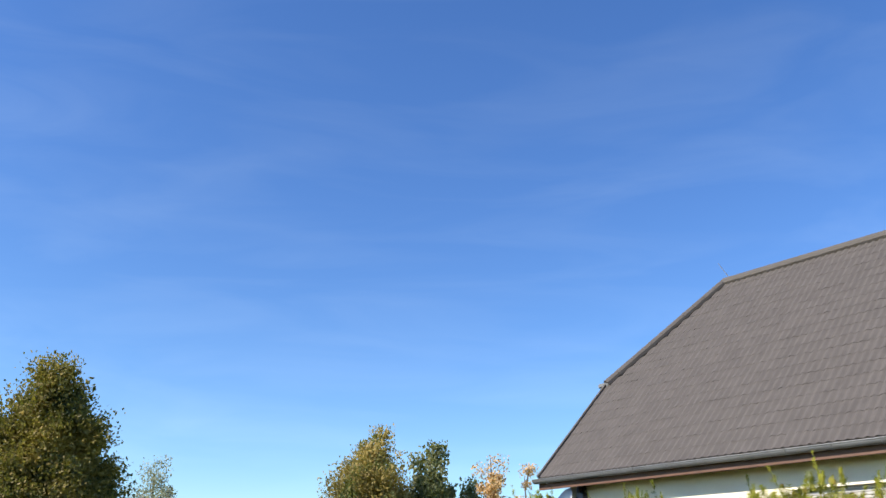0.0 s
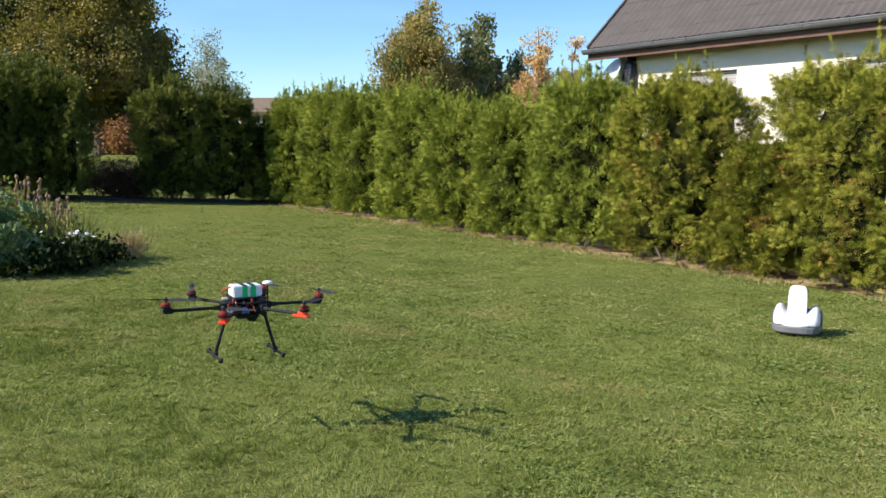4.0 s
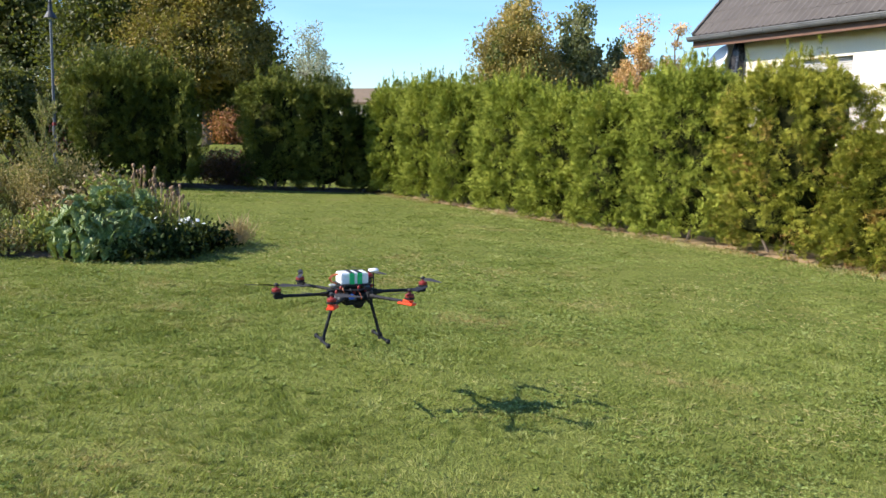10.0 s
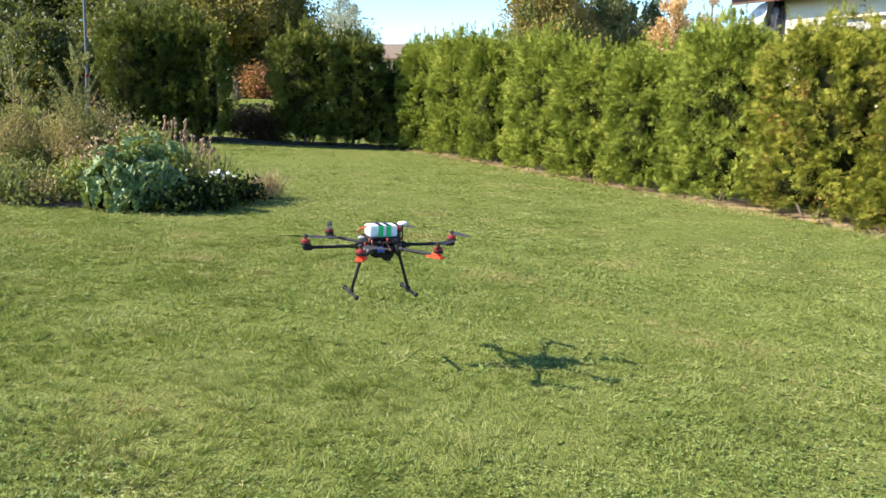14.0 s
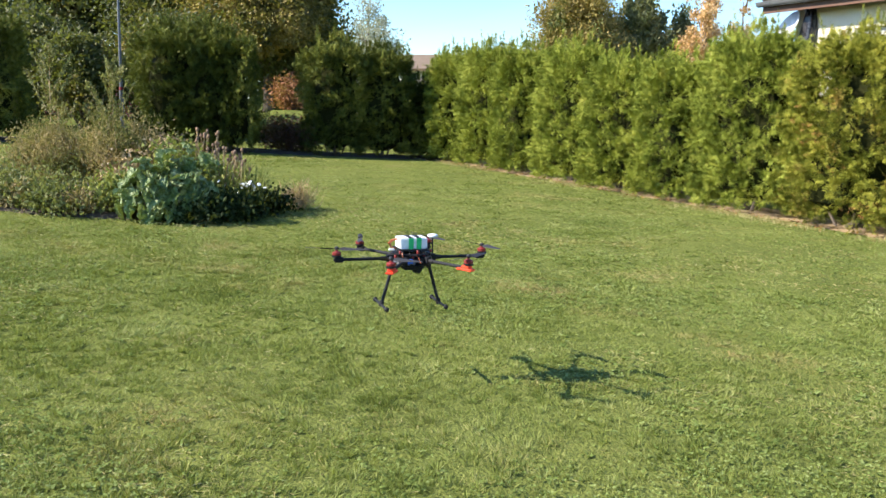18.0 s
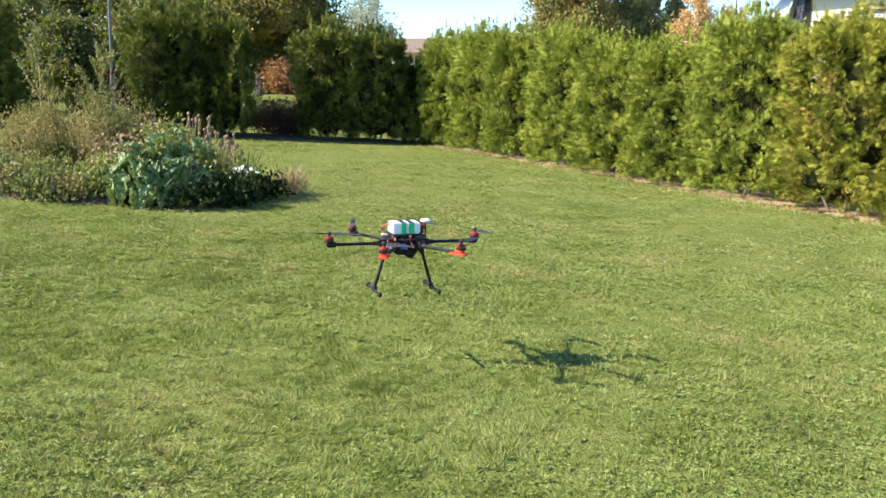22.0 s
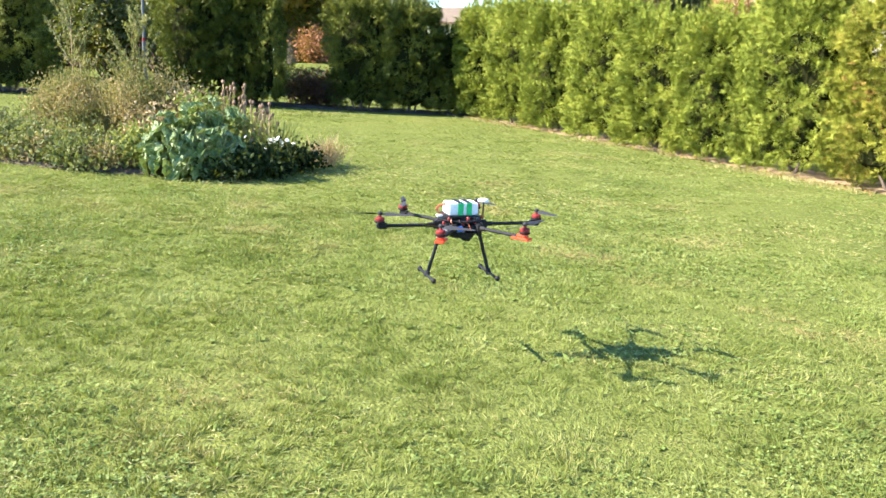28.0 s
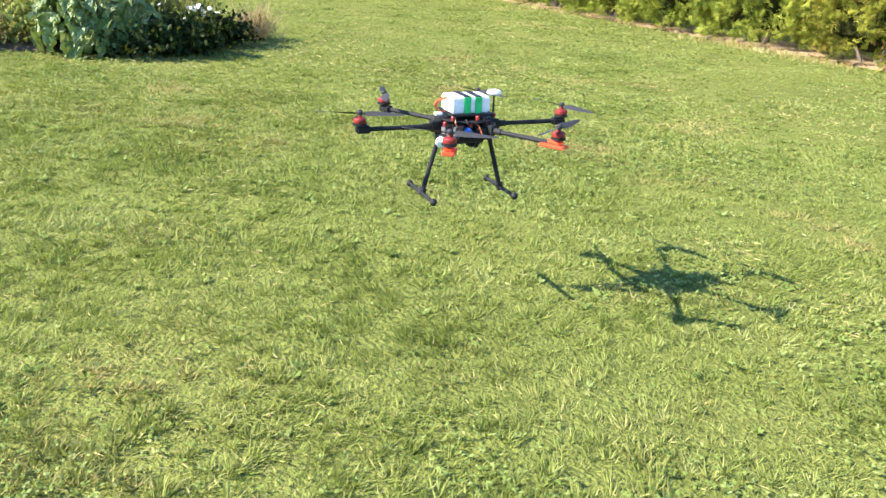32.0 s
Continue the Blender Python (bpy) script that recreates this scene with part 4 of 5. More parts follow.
for k, (x, y) in enumerate(((0.088, -0.085), (0.09, -0.015), (0.092, 0.012), (0.085, 0.05), (0.05, 0.095), (0.05, -0.1))):
    bm = bmesh.new()
    lathe(bm, [(0.006, 0.0), (0.008, 0.003), (0.008, 0.014), (0.006, 0.017)], 10, Matrix.Translation((x, y, 0.270 if k % 2 else 0.296)))
    part("coil", bm, M["red"], drone, "dull red coil")
rw = random.Random(2)
for k in range(14):
    bm = bmesh.new()
    a = 2 * math.pi * k / 14
    p0 = Vector((0.085 * math.cos(a), 0.085 * math.sin(a), 0.29))
    p1 = p0 * 1.25 + Vector((rw.uniform(-0.02, 0.02), rw.uniform(-0.02, 0.02), 0.0))
    p1.z = 0.27 + rw.uniform(-0.02, 0.03)
    p2 = Vector((0.09 * math.cos(a + 0.4), 0.09 * math.sin(a + 0.4), 0.245))
    tube(bm, [p0, p0.lerp(p1, 0.6) + Vector((0, 0, 0.012)), p1, p2], 0.0028, 5)
    part("wire", bm, M["copper"] if k % 6 == 0 else M["black"], drone)
bm = bmesh.new()
box(bm, (-0.06, -0.084, 0.302), (0.06, 0.084, 0.366), bevel=0.006)
bat = part("battery", bm, M["white_plastic"], drone, "white battery pack held by two straps")
bm = bmesh.new()
box(bm, (-0.075, -0.085, 0.2945), (0.075, 0.085, 0.3015), bevel=0.002)
tray = part("battery_tray", bm, M["carbon"], drone)
tray.location.z = 0.014
bat.scale, bat.location.z = (0.92, 0.92, 0.9), 0.0437
for x, y in ((-0.06, -0.065), (0.06, -0.065), (-0.06, 0.065), (0.06, 0.065)):
    bm = bmesh.new()
    rod(bm, (x, y, 0.294), (x, y, 0.309), 0.004, 0.004, 8)
    part("standoff", bm, M["steel"], drone)
for y in (-0.018, 0.030):
    bm = bmesh.new()
    box(bm, (-0.062, y - 0.012, 0.3665), (0.062, y + 0.012, 0.3695))
    box(bm, (-0.0645, y - 0.012, 0.300), (-0.0615, y + 0.012, 0.3685))
    st = part("strap", bm, M["black"], bat, "black strap with a green end")
    bm = bmesh.new()
    box(bm, (0.0615, y - 0.015, 0.302), (0.066, y + 0.015, 0.366), bevel=0.002)
    part("strap_end", bm, M["green"], bat, "bright green strap end")
for k in range(2):
    bm = bmesh.new()
    pts = [(0.0 - 0.01 * k, -0.085, 0.355), (0.01, -0.115 - 0.012 * k, 0.350), (0.015, -0.135 - 0.008 * k, 0.335), (0.01, -0.130, 0.315), (0.0, -0.10, 0.30), (-0.01, -0.07, 0.295)]
    tube(bm, pts, 0.0045, 6)
    part("power_cable", bm, M["copper"], bat, "orange-red power cable")
bm = bmesh.new()
box(bm, (0.004, -0.142, 0.290), (0.024, -0.105, 0.302), bevel=0.004)
part("plug", bm, M["window_frame"], bat)
rc = random.Random(5)
for k in range(20):
    a = radians(-100 + 200 * k / 13) if k < 14 else radians(125 + 22 * (k - 14))
    c = Vector((0.098 * math.cos(a), 0.098 * math.sin(a), 0.0))
    w = rc.uniform(0.007, 0.015)
    lift = rc.choice((0.0, 0.012, -0.03))
    bm = bmesh.new()
    box(bm, (-0.011, -w, 0.2395 + lift), (0.011 + rc.uniform(0, 0.012), w, 0.2395 + lift + rc.uniform(0.015, 0.04)), Matrix.Translation(c) @ Matrix.Rotation(a, 4, "Z"), 0.003)
    part("electronic_module", bm, M[rc.choice(("black", "grey_plastic", "black", "carbon", "steel", "black"))], drone)
# satellite receiver on a mast
bm = bmesh.new()
rod(bm, (-0.04, 0.135, 0.255), (-0.04, 0.135, 0.362), 0.004, 0.004, 8)
mast = part("receiver_mast", bm, M["black"], drone)
bm = bmesh.new()
lathe(bm, [(0.022, 0.362), (0.029, 0.366), (0.030, 0.371), (0.024, 0.378), (0.008, 0.381)], 18, Matrix.Translation((-0.04, 0.135, 0)))
part("receiver_puck", bm, M["white_plastic"], mast, "white satellite receiver puck", smooth=True)
bm = bmesh.new()
bmesh.ops.create_uvsphere(bm, u_segments=14, v_segments=8, radius=0.021, matrix=Matrix.Translation((0.055, -0.115, 0.215)))
part("video_antenna", bm, M["white_plastic"], drone, "white ball-shaped antenna", smooth=True)
bm = bmesh.new()
box(bm, (-0.03, 0.01, 0.182), (0.025, 0.06, 0.2065), bevel=0.008)
rod(bm, (0.025, 0.035, 0.192), (0.04, 0.035, 0.192), 0.010, 0.009, 12)
part("camera_pod", bm, M["black"], drone)


def blade_mesh(ang):
    """Two twisted blades on a hub."""
    bm = bmesh.new()
    rot = Matrix.Rotation(ang, 4, "Z")
    for s in (0, math.pi):
        m = rot @ Matrix.Rotation(s, 4, "Z")
        prev = None
        for r, c, tw in ((0.012, 0.006, 0.5), (0.035, 0.015, 0.45), (0.07, 0.0155, 0.32), (0.11, 0.013, 0.24), (0.15, 0.009, 0.18), (0.168, 0.003, 0.15)):
            lo = [Vector((r, y, y * math.sin(tw) + z)) for y, z in ((-c, 0), (c, 0))] + [Vector((r, 0.2 * c, 0.0025))]
            ring = [bm.verts.new(m @ v) for v in lo]
            if prev:
                for i in range(3):
                    j = (i + 1) % 3
                    bm.faces.new((prev[i], prev[j], ring[j], ring[i]))
            prev = ring
        bm.faces.new(prev)
    lathe(bm, [(0.011, -0.004), (0.012, 0.006), (0.006, 0.012)], 10)
    return bm


for k, deg in enumerate((30, 90, 150, 210, 270, 330)):
    a = radians(deg)
    m = Matrix.Rotation(a, 4, "Z")
    front = deg in (30, 330)
    bm = bmesh.new()
    rod(bm, m @ Vector((0.09, 0, BZ)), m @ Vector((0.392, 0, BZ)), 0.0085, 0.0085, 12)
    arm = part("arm", bm, M["carbon"], drone, "black carbon arm", smooth=False)
    bm = bmesh.new()
    box(bm, (0.085, -0.015, BZ - 0.019), (0.140, 0.015, BZ + 0.019), m, 0.004)
    part("arm_joint", bm, M["black"], arm)
    bm = bmesh.new()
    rod(bm, m @ Vector((0.142, 0, BZ)), m @ Vector((0.170, 0, BZ)), 0.0125, 0.0115, 12)
    part("lock_ring", bm, M["black"], arm)
    bm = bmesh.new()
    if front:
        box(bm, (0.345, -0.022, BZ - 0.014), (0.445, 0.022, BZ - 0.002), m, 0.004)
        box(bm, (0.375, -0.017, BZ - 0.0019), (0.43, 0.017, BZ + 0.0135), m, 0.005)
    else:
        box(bm, (0.372, -0.017, BZ - 0.013), (0.428, 0.017, BZ + 0.0135), m, 0.006)
    part("motor_mount", bm, M["orange_red"] if front else M["black"], arm, "bright red motor mount" if front else "")
    c = Matrix.Translation(m @ Vector((0.413, 0, BZ + 0.0137)))
    bm = bmesh.new()
    lathe(bm, [(0.020, 0.0), (0.0265, 0.003), (0.0265, 0.009), (0.022, 0.010)], 16, c)
    mot = part("motor", bm, M["black"], arm)
    bm = bmesh.new()
    lathe(bm, [(0.022, 0.011), (0.024, 0.013), (0.024, 0.024), (0.020, 0.028), (0.009, 0.031), (0.007, 0.040)], 18, c)
    part("motor_can", bm, M["red"], arm, "red anodised motor can", smooth=False)
    bm = blade_mesh((2.2, 0.3, 0.35, -0.25, 1.2, 0.9)[k])
    bmesh.ops.transform(bm, matrix=c @ Matrix.Translation((0, 0, 0.044)), verts=bm.verts)
    part("propeller", bm, M["blade"], arm, "black two-bladed propeller")

for s in (-1, 1):
    bm = bmesh.new()
    rod(bm, (0, s * 0.103, 0.222), (0, s * 0.164, 0.016), 0.009, 0.009, 10)
    leg = part("leg", bm, M["carbon"], drone, "black landing leg")
    bm = bmesh.new()
    box(bm, (-0.02, s * 0.100 - 0.014, 0.205), (0.02, s * 0.100 + 0.014, 0.231), bevel=0.005)
    part("leg_bracket", bm, M["black"], leg)
    bm = bmesh.new()
    rod(bm, (-0.125, s * 0.166, 0.016), (0.125, s * 0.166, 0.016), 0.007, 0.007, 10)
    part("skid", bm, M["carbon"], leg)
    bm = bmesh.new()
    rod(bm, (0, s * 0.159, 0.034), (0, s * 0.1665, 0.008), 0.0145, 0.0145, 10)
    part("tee_joint", bm, M["black"], leg)
    for x in (-0.13, 0.13):
        bm = bmesh.new()
        bmesh.ops.create_uvsphere(bm, u_segments=12, v_segments=8, radius=0.0135, matrix=Matrix.Translation((x, s * 0.166, 0.0165)))
        part("rubber_foot", bm, M["black"], leg, smooth=True)

# ---- robotic lawn mower ----
mower = thing("robotic_mower", 3.12, 8.60, gz(3.12) + 0.005, "white robotic lawn mower with an upright rear panel on the grass", "lawn mower", rz=-112)
mower.scale = (0.9, 0.92, 1.0)


def shell(bm, prof, sx, sy, n=28, power=3.2):
    """A body of rounded-square rings: (half size, height) pairs."""
    rings = []
    for r, z in prof:
        ring = []
        for k in range(n):
            a = 2 * math.pi * k / n
            q = (abs(math.cos(a)) ** power + abs(math.sin(a)) ** power) ** (-1 / power)
            ring.append(bm.verts.new((r * q * math.cos(a) * sx, r * q * math.sin(a) * sy, z)))
        rings.append(ring)
    for r0, r1 in zip(rings, rings[1:]):
        for k in range(n):
            bm.faces.new((r0[k], r0[(k + 1) % n], r1[(k + 1) % n], r1[k]))
    bm.faces.new(rings[0][::-1])
    bm.faces.new(rings[-1])


bm = bmesh.new()
shell(bm, [(0.94, 0.03), (1.0, 0.045), (1.0, 0.085), (0.96, 0.10)], 0.27, 0.225)
part("bumper_skirt", bm, M["grey_plastic"], mower, "dark grey lower skirt", smooth=False)
def hood_mesh():
    """White hood: raised shoulders over the wheels, a lower middle, falling and narrowing to the front."""
    half = [(0.0, 0.185), (0.05, 0.186), (0.085, 0.19), (0.115, 0.215), (0.145, 0.245), (0.175, 0.252), (0.20, 0.235), (0.216, 0.18), (0.218, 0.13), (0.214, 0.1035)]
    prof = [(-y, z) for y, z in half[:0:-1]] + half
    bm = bmesh.new()
    rows = []
    for x, w, k in ((-0.215, 0.86, 0.35), (-0.21, 0.93, 0.8), (-0.18, 0.98, 0.97), (-0.12, 1.0, 1.0), (0.0, 1.0, 0.97), (0.10, 0.99, 0.86), (0.18, 0.95, 0.66), (0.225, 0.88, 0.42), (0.248, 0.80, 0.10)):
        rows.append([bm.verts.new((x - 0.02 * (abs(y) / 0.2) ** 2 * (1 if x > 0 else 0), y * w, 0.1035 + (z - 0.1035) * k)) for y, z in prof])
    for r0, r1 in zip(rows, rows[1:]):
        for j in range(len(prof) - 1):
            bm.faces.new((r0[j], r1[j], r1[j + 1], r0[j + 1]))
    bm.faces.new(rows[0])
    bm.faces.new(rows[-1][::-1])
    bm.faces.new([r[0] for r in rows][::-1] + [r[-1] for r in rows])
    bmesh.ops.recalc_face_normals(bm, faces=bm.faces)
    return bm


part("hood", hood_mesh(), M["white_plastic"], mower, "glossy white hood with raised shoulders", smooth=True)
for s in (-1, 1):
    bm = bmesh.new()
    wm = Matrix.Translation((-0.10, s * 0.208, 0.105)) @ Matrix.Rotation(math.pi / 2, 4, "X")
    lathe(bm, [(0.085, -0.022), (0.105, -0.016), (0.105, 0.016), (0.085, 0.022)], 22, wm)
    wheel = part("wheel", bm, M["grey_plastic"], mower, "grey rear wheel")
    bm = bmesh.new()
    lathe(bm, [(0.055, -0.027), (0.055, 0.027)], 16, wm)
    part("hub", bm, M["steel"], wheel)
def panel_mesh():
    """Upright panel: slightly bulging sides, rounded top corners, soft front and back edges."""
    half = [(0.086, 0.0), (0.090, 0.08), (0.089, 0.17), (0.084, 0.225), (0.076, 0.252), (0.060, 0.268), (0.036, 0.274)]
    line = [(y, z) for y, z in half] + [(-y, z) for y, z in half[::-1]]
    bm = bmesh.new()
    rows = []
    for x, k in ((-0.026, 0.90), (-0.020, 0.98), (0.0, 1.0), (0.018, 0.985), (0.026, 0.92)):
        rows.append([bm.verts.new((x + 0.03 - 0.18 * z, y * k, 0.165 + 0.137 * (1 - k) * (0.3 if z < 0.1 else 0) + z * (0.25 * k + 0.75))) for y, z in line])
    for r0, r1 in zip(rows, rows[1:]):
        for a in range(len(line)):
            b = (a + 1) % len(line)
            bm.faces.new((r0[a], r0[b], r1[b], r1[a]))
    bm.faces.new(rows[0][::-1])
    bm.faces.new(rows[-1])
    bmesh.ops.recalc_face_normals(bm, faces=bm.faces)
    return bm


part("rear_panel", panel_mesh(), M["white_plastic"], mower, "upright white panel with rounded corners", smooth=False)
bm = bmesh.new()
box(bm, (0.042, -0.02, 0.255), (0.0445, 0.035, 0.262))
part("lettering_bar", bm, M["grey_plastic"], mower)
bm = bmesh.new()
box(bm, (-0.175, -0.10, 0.195), (-0.10, 0.10, 0.235), bevel=0.012)
part("rear_cover", bm, M["grey_plastic"], mower, "dark grey cover behind the panel")
bm = bmesh.new()
bmesh.ops.create_uvsphere(bm, u_segments=20, v_segments=12, radius=1.0, matrix=Matrix.Translation((0.225, 0, 0.112)) @ Matrix.Diagonal((0.052, 0.125, 0.034, 1)))
part("front_lip", bm, M["white_plastic"], mower, "white front lip over the grey skirt", smooth=True)
bm = bmesh.new()
lathe(bm, [(0.022, -0.02), (0.028, -0.012), (0.028, 0.012), (0.022, 0.02)], 12, Matrix.Translation((0.19, 0, 0.027)) @ Matrix.Rotation(math.pi / 2, 4, "X"))
part("front_caster", bm, M["black"], mower)

# ---- lamp post ----
lamp = thing("street_lamp", -13.1, 21.0, gz(-13.1), "slim grey lamp post with a dark bell-shaped head", "street lamp")
bm = bmesh.new()
rod(bm, (0, 0, -0.2), (0, 0, 1.25), 0.058, 0.056, 12)
part("lower_sleeve", bm, M["steel"], lamp)
bm = bmesh.new()
rod(bm, (0, 0, 1.25), (0, 0, 4.3), 0.038, 0.03, 12)
part("pole", bm, M["steel"], lamp)
bm = bmesh.new()
rod(bm, (0, 0, 1.262), (0, 0, 1.34), 0.049, 0.049, 12)
part("red_band", bm, M["red"], lamp, "red marking band")
bm = bmesh.new()
lathe(bm, [(0.05, 4.28), (0.06, 4.10), (0.09, 4.06), (0.155, 3.95), (0.16, 3.93), (0.13, 3.935), (0.045, 3.99)], 18)
part("shade", bm, M["lamp_black"], lamp, "dark metal bell shade", smooth=False)
bm = bmesh.new()
lathe(bm, [(0.04, 3.90), (0.07, 3.92), (0.07, 3.96), (0.05, 3.98)], 12)
part("diffuser", bm, M["white_plastic"], lamp)
bm = bmesh.new()
lathe(bm, [(0.03, 4.28), (0.045, 4.32), (0.03, 4.4), (0.008, 4.44)], 12)
part("finial", bm, M["lamp_black"], lamp)

# ---- brick outbuilding behind the hedge ----
bmat, bn, bl, bb = mat("red_brick")
bt = bn.new("ShaderNodeTexBrick")
bt.inputs["Color1"].default_value, bt.inputs["Color2"].default_value, bt.inputs["Mortar"].default_value = (0.30, 0.075, 0.05, 1), (0.22, 0.055, 0.04, 1), (0.4, 0.36, 0.32, 1)
bt.inputs["Scale"].default_value = 4.0
bc = bn.new("ShaderNodeTexCoord")
bmp = bn.new("ShaderNodeMapping")
bmp.inputs["Rotation"].default_value = (math.pi / 2, 0, 0)
bl.new(bc.outputs["Object"], bmp.inputs[0])
bl.new(bmp.outputs[0], bt.inputs["Vector"])
bl.new(bt.outputs[0], bb.inputs["Base Color"])
bb.inputs["Roughness"].default_value = 0.9
shed = thing("brick_outbuilding", -24.8, 30.2, gz(-24.8) - 0.05, "low red brick outbuilding behind the hedge", "outbuilding", rz=20)
bm = bmesh.new()
box(bm, (-3, -1.2, 0), (6.5, 1.2, 2.3))
part("wall", bm, bmat, shed)
bm = bmesh.new()
slab(bm, [(-3.2, -1.4, 2.32), (6.7, -1.4, 2.32), (6.7, 1.4, 2.6), (-3.2, 1.4, 2.6)], 0.1)
part("roof", bm, M["gutter"], shed)

# ---- soil strip under the sunny hedge, and under the shaded one ----
def soil_strip(a, b, near, far, seed, label, earth="soil"):
    rng = random.Random(seed)
    a, b = Vector(a), Vector(b)
    d = (b - a).normalized()
    side = Vector((d.y, -d.x))
    if side.dot(-a) < 0:
        side = -side
    n = int((b - a).length / 0.14)
    bm = bmesh.new()
    rows = []
    for i in range(n + 1):
        c = a.lerp(b, i / n)
        row = []
        for j in range(8):
            w = far + (near - far) * j / 7
            if j == 7:
                w += 0.42 * noise.noise((i * 0.12, seed, 0)) + 0.22 * noise.noise((i * 0.37, seed, 2))
            p = c + side * w
            h = 0.032 * (1 - (abs(j - 3) / 4) ** 2) + 0.016 * noise.noise((i * 0.5, j * 0.8, seed)) + 0.012 * rng.random() - (0.03 if j in (0, 7) else 0)
            row.append(bm.verts.new((p.x, p.y, gz(p.x) + h)))
        rows.append(row)
    for r0, r1 in zip(rows, rows[1:]):
        for j in range(7):
            bm.faces.new((r0[j], r1[j], r1[j + 1], r0[j + 1]))
    bmesh.ops.recalc_face_normals(bm, faces=bm.faces)
    for f in bm.faces:
        if f.normal.z < 0:
            f.normal_flip()
    return tagged(part("planting_strip", bm, M[earth], smooth=True), label, "soil", kind="structure")


soil_strip((-4.9, 22.3), (10.5, 6.3), 0.46, -0.9, 1, "dry brown soil strip under the hedge")
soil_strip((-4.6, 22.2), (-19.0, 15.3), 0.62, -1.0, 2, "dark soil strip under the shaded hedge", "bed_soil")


def fringe():
    """Dry uncut grass and litter along the foot of the hedge."""
    rng = np.random.default_rng(8)
    n = 8000
    t = rng.uniform(0, 1, n)
    w = 0.5 + np.abs(rng.normal(0, 0.2, n))
    patch = value_noise(t * 23, w * 2, 31) + 0.3 * value_noise(t * 90, w * 5, 32) + rng.normal(0, 0.12, n) > 0.72
    a, b = np.array([-4.6, 22.1]), np.array([8.5, 8.36])
    d = (b - a) / np.linalg.norm(b - a)
    s = np.array([d[1], -d[0]])
    s = s if s @ -a > 0 else -s
    p = a + t[:, None] * (b - a) + w[:, None] * s
    p = p[patch]
    q = np.stack([p[:, 0], p[:, 1], -TILT * p[:, 0]], 1)
    g = rng.normal(size=q.shape) * 0.5 + np.array([0, 0, 1])
    return scatter(rng, q, g, ([(x, y * 0.10, z) for x, y, z in BLADE[0]], BLADE[1]), 0.075)


v, f = fringe()
tagged(from_arrays("dry_grass", v, f, M["straw"]), "dry tan uncut grass at the foot of the hedge", "grass", kind="stuff")

def litter():
    """Fallen brown scale leaves and bits of twig on the strip."""
    rng = np.random.default_rng(18)
    n = 900
    t, w = rng.uniform(0, 1, n), 0.35 + np.abs(rng.normal(0, 0.2, n))
    a, b = np.array([-4.6, 22.1]), np.array([8.5, 8.36])
    d = (b - a) / np.linalg.norm(b - a)
    s = np.array([d[1], -d[0]])
    s = s if s @ -a > 0 else -s
    p = a + t[:, None] * (b - a) + w[:, None] * s
    q = np.stack([p[:, 0], p[:, 1], -TILT * p[:, 0] + rng.uniform(0.03, 0.05, n)], 1)
    return scatter(rng, q, rng.normal(size=(n, 3)) * np.array([1, 1, 0.25]), LEAF, 0.032)


v, f = litter()
tagged(from_arrays("leaf_litter", v, f, M["withered"]), "fallen brown leaves along the hedge foot", "leaf litter", kind="stuff")


# ---- flower bed ----
def bed_soil():
    bm = bmesh.new()
    c = bm.verts.new((-6.2, 10.3, gz(-6.2) + 0.05))
    rings = []
    for r in (0.6, 0.92, 1.0):
        ring = []
        for k in range(40):
            a = 2 * math.pi * k / 40
            f = r * (1 + 0.06 * noise.noise((math.cos(a) * 2, math.sin(a) * 2, 1)))
            x, y = -6.35 + 2.15 * f * math.cos(a), 10.25 + 1.62 * f * math.sin(a)
            ring.append(bm.verts.new((x, y, gz(x) + (0.05, 0.03, -0.03)[(0.6, 0.92, 1.0).index(r)])))
        rings.append(ring)
    for k in range(40):
        j = (k + 1) % 40
        bm.faces.new((c, rings[0][k], rings[0][j]))
        for r0, r1 in zip(rings, rings[1:]):
            bm.faces.new((r0[k], r1[k], r1[j], r0[j]))
    return part("bed_soil", bm, M["bed_soil"], smooth=True)


tagged(bed_soil(), "dark garden soil of a round flower bed", "soil", kind="structure")


def leafy(name, x, y, rx, ry, h, leaf, n, size, label, category, seed, stem="dry", shape=LEAF, up=0.5, hollow=0.5, base=0.05):
    """A bushy plant: thin stems that fan out, and many small leaves on them."""
    e = thing(name, x, y, gz(x), label, category)
    rng = np.random.default_rng(seed)
    k = 40
    a = rng.uniform(0, 2 * np.pi, k)
    r = np.sqrt(rng.uniform(0, 1, k))
    tips = np.stack([rx * r * np.cos(a), ry * r * np.sin(a), h * (1 - 0.55 * r ** 2) * rng.uniform(0.7, 1.05, k)], 1)
    bm = bmesh.new()
    for q in tips:
        rod(bm, (q[0] * 0.3, q[1] * 0.3, -0.02), tuple(q), 0.006, 0.003, 4, False)
    part("stem", bm, M[stem], e)
    which = rng.integers(0, k, n)
    t = 1 - hollow * rng.uniform(0, 1, n) ** 1.3
    p = np.array([0.3, 0.3, 0]) * tips[which] * (1 - t[:, None]) + tips[which] * t[:, None] + rng.normal(size=(n, 3)) * np.array([0.07, 0.07, 0.05]) * (1 + rx)
    p = p[p[:, 2] > base * 0.5]
    g = rng.normal(size=p.shape) * 0.8 + np.array([0, 0, up])
    v, f = scatter(rng, p, g, shape, size)
    from_arrays("foliage", v, f, M[leaf], e)
    return e


